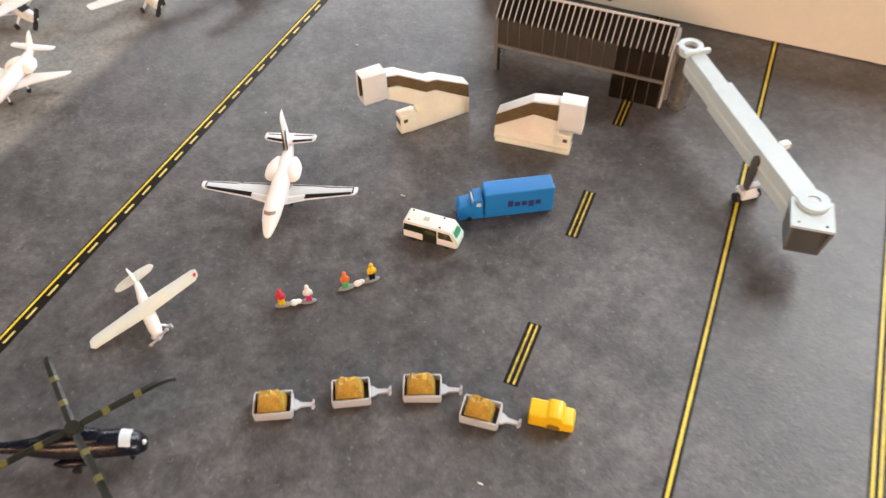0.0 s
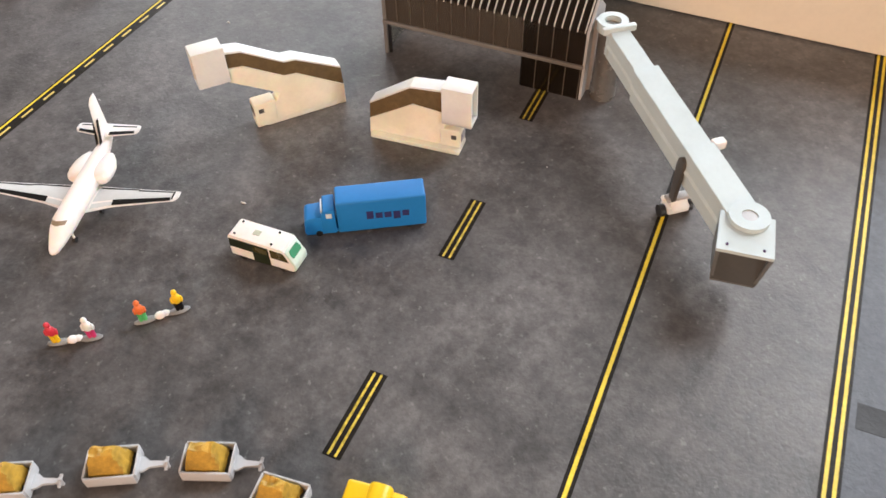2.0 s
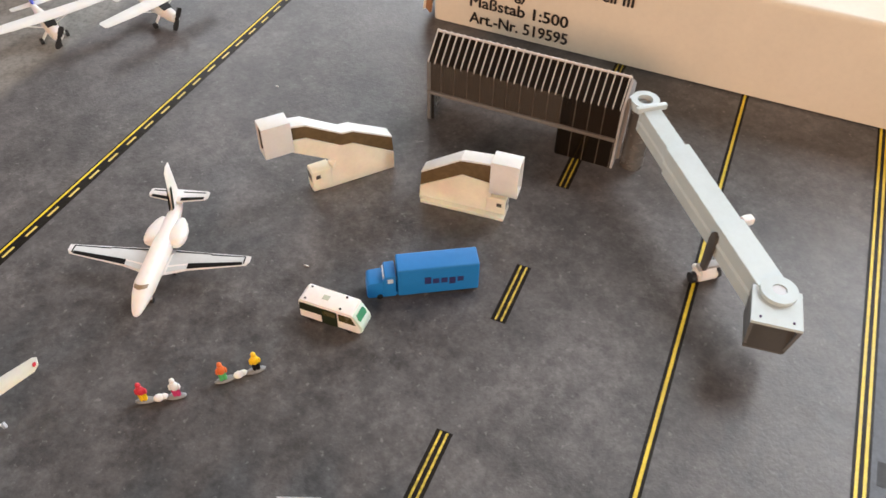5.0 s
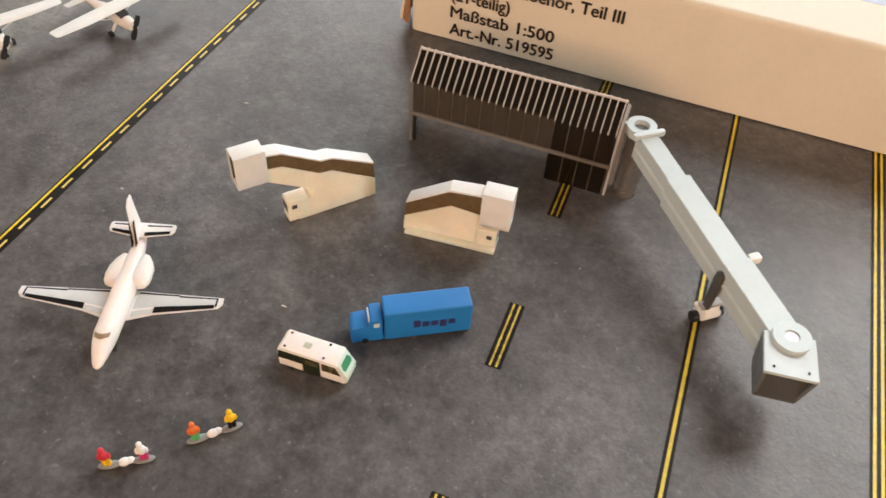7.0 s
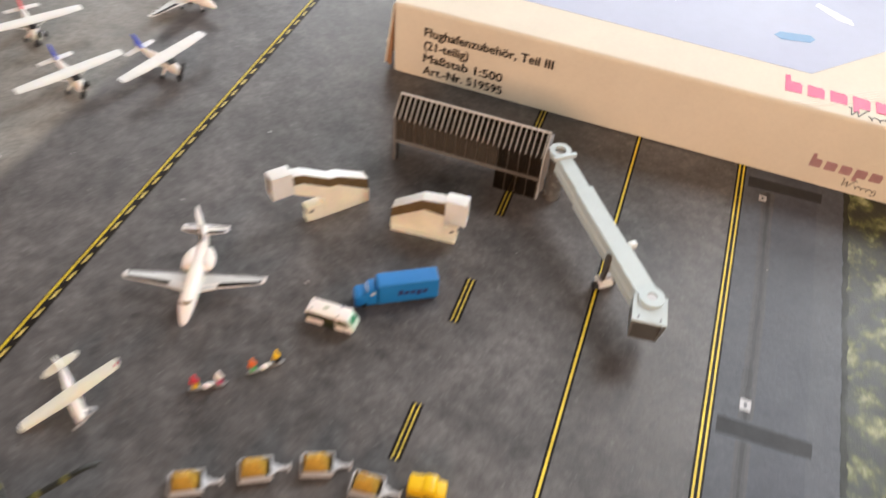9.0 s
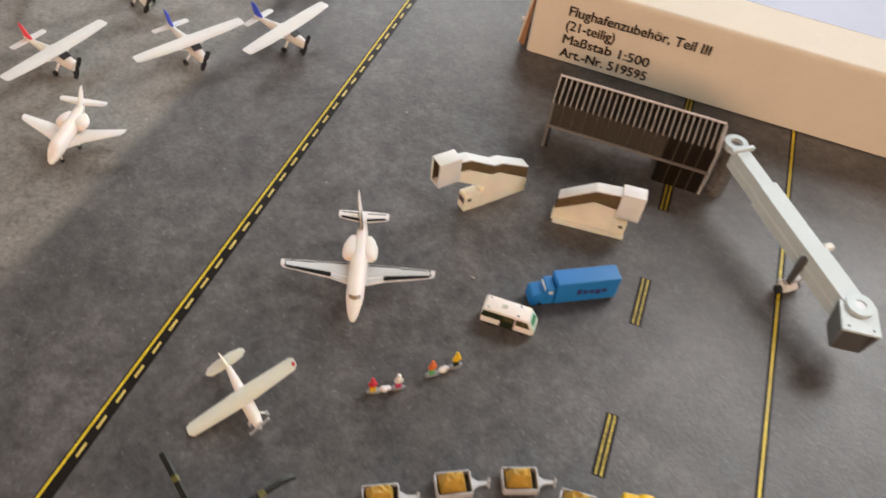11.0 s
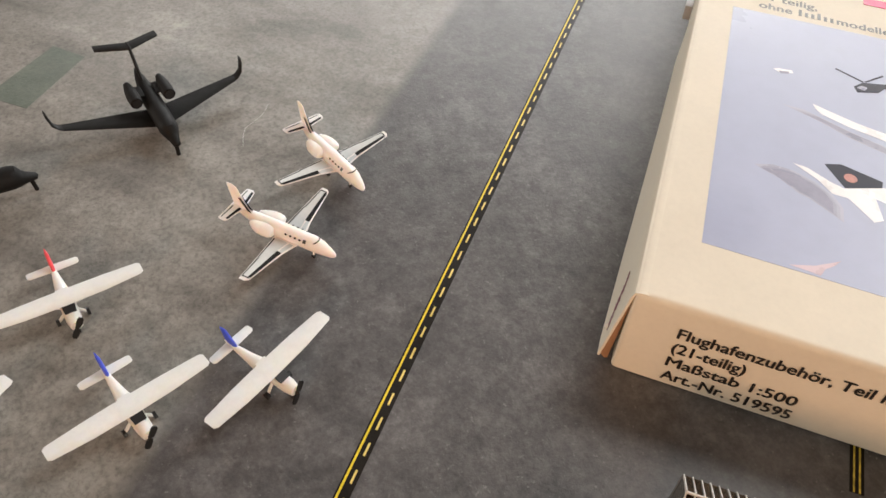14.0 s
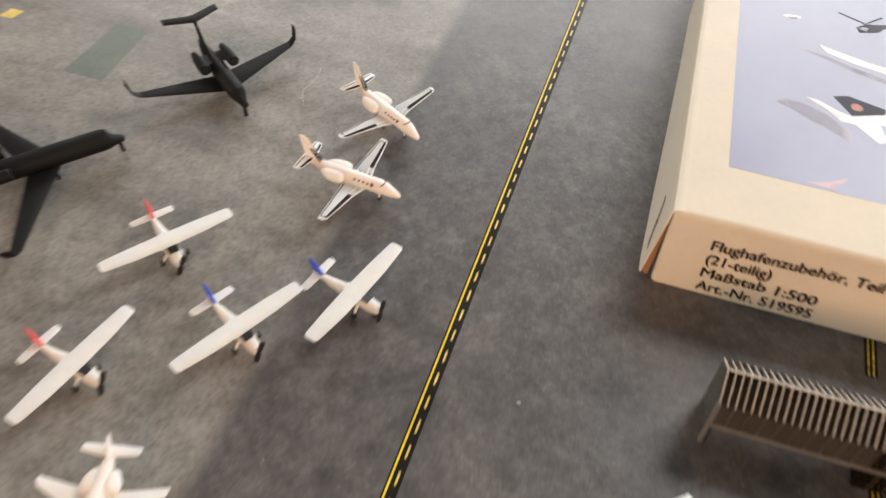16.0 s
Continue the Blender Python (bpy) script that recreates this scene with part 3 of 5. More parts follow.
def cardboard_box():
    bx = thing("product_box", at(-5.08, 11.37, -0.75), "cream cardboard model box lying flat, end flap ajar", "box")
    L, D, Hh = 17.2, 20.5, 2.5
    part("carton", folded_box(L, D, Hh), M_CARD, bx, "cream printed carton with rounded folds")
    # the end flap leans out at its foot
    bm = bmesh.new()
    rings = []
    for y, out, foot in ((0.04, 0.30, 0.22), (0.5, 0.31, 0.18), (2.5, 0.27, 0.12), (6.0, 0.19, 0.06), (9.0, 0.13, 0.04), (12.2, 0.10, 0.04)):
        outer = [(0.20, Hh + 0.004), (0.08, Hh - 0.008), (0.0, Hh - 0.05), (-0.04, Hh - 0.14), (-0.06, Hh - 0.28), (-0.03 - out, foot)]
        inner = [(x + 0.05, z - 0.01) for x, z in outer[::-1]]
        rings.append([(x, y, z) for x, z in outer + inner])
    loft(bm, rings)
    part("end_flap", bm, M_CARD, bx, "pale end flap standing ajar")
    part("flap_lip", prism([(-0.285, 0.22), (-0.04, 2.36), (0.0, 2.36), (-0.04, 1.2), (-0.10, 0.14), (-0.16, 0.10)], 0.10, 0.15, 0.01), M_CARDIN, bx, "brown inner edge of the flap")
    # added grey block where the flap has only a dark notch
    part("notch_block", box(-0.32, -0.1, 12.25, 12.9, 1.5, 1.95, 0.03), M_GREYPL, bx, "grey block standing in for a dark notch")
    part("torn_fibre", ball((-0.32, 0.35, 0.85), 0.05, 0.08, 0.07, 8), M_LINT, bx, "torn white paper fibre")
    # handwritten scribble on the end flap
    random.seed(11)
    bm, last = None, None
    for i in range(34):
        z = 0.75 + 0.95 * i / 33 + random.uniform(-0.05, 0.05)
        y = 0.45 + 0.75 * i / 33 + (0.14 if i % 2 else -0.14) * random.uniform(0.4, 1.1)
        p = (-0.072 - 0.27 * (2.22 - z) / 2.02, y, z)
        if last and i % 9:
            bm = tube(last, p, 0.011, n=5, bm=bm)
        last = p
    part("pen_scribble", bm, M_SCRIB, bx, "thin mauve pen scribble")
    f = lambda x, z: Matrix.Translation((x * U, -0.012 * U, z * U)) @ pose(0, 0, 0, 90, 0, 0)
    for words, z, w in (("Flughafenzubehör, Teil III", 1.60, 4.12), ("(21-teilig)", 1.135, 1.46), ("Maßstab 1:500", 0.67, 2.62), ("Art.-Nr. 519595", 0.205, 2.66)):
        text_mesh("lettering", words, w, 0.315, M_INK, bx, f(1.04, z), "black printed line of text")
    # the picture on the lid and its painted contents, all flat print
    top = Hh + 0.0
    def ink(name, poly, mat_, lift, label=""):
        part(name, sheet(poly, top - 0.002, top + lift), mat_, bx, label, 0)
    ink("lid_picture", [(1.08, 1.90), (12.4, 1.73), (15.4, 4.75), (15.4, 11.95), (0.96, 11.78)], M_PHOTO, 0.006, "lavender photograph of model aircraft")
    ink("picture_glow", [(2.84, 1.98), (3.35, 2.16), (3.86, 2.50), (3.72, 2.30), (3.55, 2.14), (3.46, 1.92), (3.2, 1.95)], M_PGLOW, 0.010)
    def soft(poly, lift):
        """A printed shadow that fades to its rim: four shrinking tints."""
        cx, cy = sum(p[0] for p in poly) / len(poly), sum(p[1] for p in poly) / len(poly)
        for i, m in enumerate((M_PSH1, M_PSH2, M_PSH3, M_PSHADOW)):
            k = 1.10 - 0.10 * i
            ink("picture_shadow", [(cx + (x - cx) * k, cy + (y - cy) * k) for x, y in poly], m, lift + 0.0006 * i)

    # first pictured airliner, with shadow and dark fin
    soft([(2.06, 4.86), (2.45, 5.0), (2.85, 4.98), (3.3, 4.8), (3.63, 4.55), (3.85, 4.2), (3.86, 3.78), (3.54, 4.0), (3.2, 4.22), (2.98, 4.3), (2.6, 4.6)], 0.007)
    ink("picture_aircraft", [(2.82, 5.30), (3.14, 5.26), (3.64, 4.97), (3.95, 4.86), (4.81, 5.24), (6.6, 4.9), (8.1, 4.3), (8.2, 4.0), (6.4, 4.3), (4.85, 4.72), (4.62, 4.78), (4.76, 4.12), (4.56, 3.98), (4.03, 4.56), (3.69, 4.57), (3.37, 4.93)], M_PWHITE, 0.011, "white airliner in the photograph")
    ink("picture_fin", [(3.52, 5.56), (3.89, 5.70), (4.79, 5.44), (4.77, 5.22), (3.97, 4.88)], M_PDARK, 0.013, "dark fin in the photograph")
    ink("picture_fin_emblem", [(4.09 + 0.15 * math.cos(a), 5.28 + 0.15 * math.sin(a)) for a in np.linspace(0, 2 * math.pi, 15)[:-1]], M_PEMB, 0.015)
    # second pictured airliner
    soft([(2.65, 7.48), (3.14, 7.46), (4.11, 7.06), (4.91, 6.80), (5.7, 6.45), (5.6, 6.25), (4.89, 6.55), (4.1, 6.82), (3.42, 7.18)], 0.007)
    ink("picture_aircraft", [(3.23, 7.86), (3.43, 7.78), (4.26, 7.49), (4.94, 7.34), (7.5, 6.75), (7.6, 6.35), (4.92, 7.04), (4.11, 7.24), (3.43, 7.51), (3.28, 7.70)], M_PWHITE, 0.011, "white airliner in the photograph")
    # pictured helicopter, small craft and blue van
    ink("picture_helicopter", [(4.23, 9.09), (4.46, 9.36), (4.75, 9.44), (5.5, 9.66), (5.5, 9.52), (5.0, 9.30), (4.84, 9.06), (4.32, 8.86)], M_PDARK, 0.011, "dark helicopter in the photograph")
    ink("picture_helicopter_window", [(4.30, 9.06), (4.42, 9.20), (4.58, 9.18), (4.5, 9.0)], M_PSHADOW, 0.013)
    ink("picture_rotor", [(3.77, 9.72), (3.80, 9.76), (4.49, 9.42), (4.46, 9.37)], M_PDARK, 0.013)
    ink("picture_rotor", [(4.50, 9.42), (4.54, 9.40), (5.0, 9.88), (4.96, 9.92)], M_PDARK, 0.013)
    ink("picture_tractor", [(2.20, 9.02), (2.34, 9.10), (2.68, 9.14), (2.72, 9.03), (2.4, 8.92)], M_PWHITE, 0.011)
    ink("picture_tractor_shadow", [(2.34, 8.99), (2.62, 9.05), (2.60, 8.96), (2.40, 8.91)], M_PSHADOW, 0.013)
    ink("picture_van", [(11.28, 3.38), (11.45, 3.62), (12.35, 3.8), (12.5, 3.62), (12.35, 3.38), (11.5, 3.2)], M_PBLUE, 0.011, "blue van in the photograph")
    ink("picture_aircraft", [(12.6, 5.9), (13.6, 5.3), (13.7, 5.0), (13.2, 5.1), (12.5, 5.7)], M_PWHITE, 0.011)
    lid = lambda x, y: Matrix.Translation((x * U, y * U, (top + 0.004) * U))
    text_mesh("lettering", "21 teilig,", 1.62, 0.34, M_LIDINK, bx, lid(1.67, 12.60), "black printed line of text")
    ink("red_bar", [(4.6, 13.6), (7.0, 13.6), (7.0, 14.0), (4.6, 14.0)], M_PINK, 0.012)
    text_mesh("lettering", "ohne", 0.92, 0.34, M_LIDINK, bx, lid(1.67, 12.08), "black printed word")
    for k in range(6):
        x, tall = 2.78 + 0.175 * k, (0.34 if k in (0, 3) else 0.23)
        ink("name_bar", [(x, 12.10), (x + 0.085, 12.10), (x + 0.085, 12.10 + tall), (x, 12.10 + tall)], M_LIDINK, 0.008)
    text_mesh("lettering", "modelle", 1.42, 0.34, M_LIDINK, bx, lid(3.84, 12.08), "black printed word")
    # maker's mark: plain blocks, on the lid and on the front
    for k in range(5):
        x = 11.68 + 0.62 * k
        tall, low = (0.80 if k == 0 else 0.54), (-0.22 if k == 3 else 0.0)
        ink("logo_block", [(x, 0.58 + low), (x + 0.16, 0.58 + low), (x + 0.16, 0.58), (x + 0.46, 0.60), (x + 0.48, 1.0), (x + 0.40, 1.10), (x + 0.16, 1.10), (x + 0.14, 0.58 + tall), (x, 0.58 + tall)], M_PINK, 0.010)
        xf = 13.05 + 0.42 * k
        zt, zl = (1.12 if k == 0 else 0.96), (0.52 if k == 3 else 0.66)
        part("logo_block", prism([(xf, zl), (xf + 0.11, zl), (xf + 0.11, 0.66), (xf + 0.31, 0.67), (xf + 0.32, 0.90), (xf + 0.27, 0.96), (xf + 0.11, 0.96), (xf + 0.10, zt), (xf, zt)], -0.012, 0.003), M_DULLPINK, bx, "", 0)

    def flourish(x0, y0, w, h, place):
        """A slanted pen stroke: a tall zigzag initial, four low humps and a tail that drops."""
        pts = [(0.0, 0.95), (0.05, 0.90), (0.08, 0.10), (0.16, 0.70), (0.20, 0.10), (0.32, 1.0), (0.36, 0.95)]
        for i in range(33):
            f = i / 32
            pts.append((0.36 + 0.56 * f + 0.03 * math.sin(f * 8 * math.pi), 0.24 + 0.20 * math.cos(f * 8 * math.pi + 0.4)))
        pts += [(0.95, -0.12), (0.90, -0.28), (0.84, -0.20)]
        pts = [(x0 + w * x + 0.18 * h * y, y0 + h * y) for x, y in pts]
        bm = None
        for (ax, ay), (bx_, by) in zip(pts[:6] + pts[7:], pts[1:7] + pts[8:]):
            bm = tube(place(ax, ay), place(bx_, by), 0.035 * h, n=6, bm=bm)
        return bm

    part("script_stroke", flourish(13.35, 0.14, 1.55, 0.42, lambda x, y: (x, y, top + 0.003)), M_INK, bx, "black handwritten flourish")
    part("script_stroke", flourish(14.05, 0.24, 1.10, 0.30, lambda x, z: (x, -0.003, z)), M_INK, bx, "black handwritten flourish")
    for n in range(5):
        part("faint_stripe", prism([(12.9 + 0.13 * n, 0.10), (12.95 + 0.13 * n, 0.10), (14.9 + 0.22 * n, 1.30), (14.84 + 0.22 * n, 1.30)], -0.006, 0.003), M_STRIPE, bx, "", 0)
        ink("faint_stripe", [(11.9 + 0.12 * n, 0.12), (11.97 + 0.12 * n, 0.12), (15.6 + 0.25 * n, 2.6), (15.5 + 0.25 * n, 2.6)], M_STRIPE, 0.008)


cardboard_box()
for o in bpy.data.objects["product_box"].children:
    # the carton has gone a little out of square
    o.data.transform(o.matrix_basis.inverted() @ Matrix(((1, -0.04, 0, 0), (0, 1, 0, 0), (0, 0, 1, 0), (0, 0, 0, 1))) @ o.matrix_basis)


# ---- the terminal hall ----
def terminal():
    hall = thing("terminal_building", at(-3.46, 7.36), "model terminal wing with smoked glass and white roof ribs", "building")
    L, D, EZ, RZ, BZ = 4.28, 1.08, 1.54, 1.98, 0.78
    mid = D / 2 - 0.02
    t = 0.02
    part("front_pane", box(0.02, 3.02, 0.0, t, BZ, EZ), M_SMOKEF, hall, "cloudy brown upper glazing", 0)
    part("front_pane", box(3.02, L, 0.0, t, BZ, EZ), M_SMOKE, hall, "smoked brown upper glazing", 0)
    part("back_pane", box(0.02, L, D - t, D, BZ, EZ), M_SMOKE, hall, "smoked brown upper glazing", 0)
    part("lower_front_pane", box(3.05, L, 0.0, t, 0.0, BZ), M_SMOKED, hall, "smoked brown lower glazing", 0)
    part("lower_back_pane", box(3.05, L, D - t, D, 0.0, BZ), M_SMOKED, hall, "smoked brown lower glazing", 0)
    part("lower_side_pane", box(3.05, 3.05 + t, t, D - t, 0.0, BZ), M_SMOKED, hall, "smoked brown lower glazing", 0)
    for y0, y1 in ((0.0, mid), (D, mid)):
        bm = bmesh.new()
        loft(bm, [[(x, y0, EZ), (x, y1, RZ), (x, y1, RZ + t), (x, y0, EZ + t)] for x in (0.0, L)])
        part("roof_pane", bm, M_SMOKE, hall, "smoked brown sloping roof glazing", 0)
    part("floor_deck", box(0.05, 3.02, 0.03, D - 0.03, BZ - 0.04, BZ), M_DECK, hall, "taupe floor deck", 0)
    part("foot_deck", box(3.02, L, 0.03, D - 0.03, BZ - 0.04, BZ), M_DKGREY, hall, "dark floor deck over the foot", 0)
    part("front_beam", box(-0.02, L + 0.02, -0.05, 0.0, BZ - 0.05, BZ + 0.03, 0.008), M_BEAM, hall, "grey-brown horizontal beam")
    part("back_beam", box(-0.02, L + 0.02, D, D + 0.05, BZ - 0.05, BZ + 0.03, 0.008), M_BEAM, hall)
    gable = [(0.0, 0.0), (0.16, 0.0), (D - 0.16, 0.0), (D, 0.0), (D, EZ), (mid, RZ), (0.0, EZ)]
    bm = bmesh.new()
    loft(bm, [[(x, y, z) for y, z in gable] for x in (-0.02, 0.0)])
    part("end_pane", bm, M_CLEAR, hall, "clear plastic gable sheet", 0)
    for y in (0.0, D - 0.07):
        part("corner_post", box(-0.03, 0.05, y - 0.01, y + 0.07, 0.0, EZ), M_POST, hall, "grey corner post", 0)
    part("front_dark_post", box(0.055, 0.27, 0.03, 0.06, BZ, EZ), M_RUBBER, hall, "dark corner panel", 0)
    part("foot_strip", box(0.055, 0.12, 0.03, 0.06, 0.0, BZ - 0.05), M_RUBBER, hall, "narrow dark strip", 0)
    part("front_dark_post", box(3.02, 3.24, 0.022, 0.05, 0.0, EZ), M_BLACKP, hall, "dark panel at the corner of the foot", 0)
    n = 29
    for i in range(n):
        x = 0.0 + (L - 0.03) * i / (n - 1)
        for y0 in (-0.015, D + 0.015):
            bm = bmesh.new()
            w = 0.0095
            loft(bm, [[(x - w, y0, EZ - 0.02), (x + w, y0, EZ - 0.02), (x + w, y0, EZ + 0.045), (x - w, y0, EZ + 0.045)],
                      [(x - w, mid, RZ), (x + w, mid, RZ), (x + w, mid, RZ + 0.085), (x - w, mid, RZ + 0.085)]])
            part("roof_rib", bm, M_RIB, hall, "", 0)
        if i % 2 == 0 and 0 < i < n - 1:
            part("mullion", box(x - 0.008, x + 0.008, -0.014, 0.0, BZ + 0.03, EZ), M_MULL, hall, "", 0)
        if i % 2 == 0 and x > 3.1:
            part("mullion", box(x - 0.008, x + 0.008, -0.014, 0.0, 0.0, BZ - 0.05), M_MULL, hall, "", 0)
    part("ridge_bar", box(-0.02, L, mid - 0.016, mid + 0.016, RZ + 0.005, RZ + 0.055, 0.006), M_RIB, hall, "thin pale ridge bar")
    bm = bmesh.new()
    loft(bm, [[(x, y, z) for y, z in gable] for x in (L, L + 0.05)])
    part("end_wall", bm, M_SILVER, hall, "pale grey gable wall", 0)


terminal()


# ---- the jet bridge ----
def jet_bridge():
    jb = thing("jet_bridge", at(1.2, 7.69, -50.3), "pale blue-grey model passenger boarding bridge on wheels", "jet bridge")
    ZA, ZB, LB = 1.70, 1.31, 4.99
    top = lambda x: ZA + (ZB - ZA) * x / LB

    def arm(name, x0, x1, hw, dz, deep, label):
        bm = bmesh.new()
        sh = -0.015
        half = [(1.0, 0.0), (1.0, 0.16), (0.88, 0.20), (0.86, 0.50), (0.97, 0.54), (0.97, 0.60), (0.80, 0.66), (0.80, 1.0)]
        side = [(hw * w, deep * d) for w, d in half]
        prof = lambda x: [(x, y + sh, top(x) + dz - d) for y, d in side] + [(x, -y + sh, top(x) + dz - d) for y, d in side[::-1]]
        loft(bm, [prof(x0), prof(x1)])
        bmesh.ops.recalc_face_normals(bm, faces=bm.faces[:])
        bmesh.ops.bevel(bm, geom=bm.edges[:], offset=0.010, segments=2, affect="EDGES")
        return part(name, bm, M_PALEBLUE, jb, label)

    arm("inner_tunnel", 0.22, 1.95, 0.195, 0.0, 0.60, "narrower inner tunnel")
    arm("middle_tunnel", 1.42, 3.62, 0.245, 0.035, 0.66, "middle telescopic tunnel")
    arm("outer_tunnel", 3.42, 4.95, 0.262, 0.06, 0.70, "wider outer tunnel")
    part("rotunda_column", tube((0.0, 0.02, 0.0), (0.0, 0.02, 1.54), 0.255, n=32), M_COLUMN, jb, "round shiny grey column")
    part("rotunda_fin", box(-0.40, -0.22, -0.28, -0.16, 0.0, 1.62, 0.02, ), M_SILVER, jb, "flat grey upright beside the column")
    part("rotunda_ring", ring((0.0, 0.0), 0.29, 0.155, 1.52, 1.71, bm=None), M_PALEBLUE, jb, "round collar with a hole")
    part("rotunda_plug", tube((0, 0, 1.45), (0, 0, 1.60), 0.155, n=28), M_GREYPL, jb, "grey recessed plug")
    part("rotunda_flange", box(0.22, 0.33, -0.33, 0.33, 1.62, 1.75, 0.03), M_PALEBLUE, jb, "flat flange")
    part("rotunda_neck", box(0.18, 0.30, -0.19, 0.17, 1.12, 1.64, 0.02), M_PALEBLUE, jb)
    part("end_cap", tube((LB + 0.02, -0.02, 0.72), (LB + 0.02, -0.02, 1.40), 0.30, n=32), M_PALEBLUE, jb, "round end of the tunnel")
    part("end_cap_ring", ring((LB + 0.02, -0.02), 0.305, 0.12, 1.39, 1.44), M_PALEBLUE, jb, "raised collar")
    part("end_cap_disc", tube((LB + 0.02, -0.02, 1.38), (LB + 0.02, -0.02, 1.42), 0.115, n=24), M_SILVER, jb, "round disc")
    # undercarriage
    for s in (-1, 1):
        part("support_post", prism([(3.40, 0.38), (3.54, 0.38), (3.57, 1.10), (3.55, 1.27), (3.47, 1.33), (3.39, 1.27), (3.37, 1.10)], s * 0.27 - 0.04, s * 0.27 + 0.04, 0.02), M_DKGREY if s < 0 else M_GREYPL, jb, "dark upright plate with a rounded head")
    part("support_nub", box(3.34, 3.50, 0.24, 0.46, 1.34, 1.50, 0.04), M_WHITE, jb, "white knob")
    part("support_beam", box(3.34, 3.50, -0.35, 0.35, 0.33, 0.41, 0.02), M_GREYPL, jb)
    part("bogie", box(3.27, 3.57, -0.34, 0.06, 0.10, 0.25, 0.04), M_WHITE, jb, "white wheel carriage")
    part("bogie_arm", prism([(3.24, 0.20), (3.60, 0.20), (3.47, 0.40), (3.37, 0.40)], -0.30, 0.02, 0.03), M_WHITE, jb, "white pointed housing")
    part("bogie_cap", ball((3.30, -0.30, 0.26), 0.07, 0.06, 0.05, 10), M_WHITE, jb, "small rounded cap")
    for y in (-0.39, 0.11):
        part("wheel", tube((3.42, y - 0.05, 0.11), (3.42, y + 0.05, 0.11), 0.11, n=18), M_RUBBER, jb, "black wheel")
    # boarding head, turned to face the apron
    hd = new("boarding_head")
    hd.parent = jb
    hd.matrix_basis = pose(4.99 * U, -0.02 * U, -0.02 * U, 0, 0, 50.3 + 7)
    tagged(hd, "hollow cab at the end of the bridge")
    w = 0.395
    bm = bmesh.new()
    roof = [(-w, 0.06, 1.33), (w, 0.06, 1.33), (w + 0.01, -0.72, 1.30), (-w - 0.01, -0.72, 1.30)]
    loft(bm, [[(x, y, z) for x, y, z in roof], [(x, y, z + 0.06) for x, y, z in roof]])
    part("cab_roof", bm, M_PALEBLUE, hd, "flat cab roof")
    for s in (-1, 1):
        bm = bmesh.new()
        loft(bm, [[(s * (w - 0.04), 0.0, 0.70), (s * (w - 0.06), -0.62, 0.60), (s * (w + 0.01), -0.72, 1.30), (s * w, 0.06, 1.33)],
                  [(s * (w - 0.09), 0.0, 0.70), (s * (w - 0.11), -0.62, 0.60), (s * (w - 0.05), -0.72, 1.30), (s * (w - 0.05), 0.06, 1.33)]])
        part("cab_side", bm, M_CABSIDE, hd)
        part("cab_lamp", ball((s * 0.26, -0.60, 1.365), 0.022, 0.03, 0.022, 8), M_BRAND, hd, "tiny dark lamp")
    part("cab_floor", box(-w + 0.07, w - 0.07, -0.62, 0.0, 0.56, 0.62, 0.01), M_CABSIDE, hd)
    # the recess's shade is put into this panel's dark grey
    part("cab_back", box(-w + 0.07, w - 0.07, -0.63, -0.57, 0.61, 1.32), M_DOORSHADE, hd, "recessed doorway with its shade in the grey")


jet_bridge()


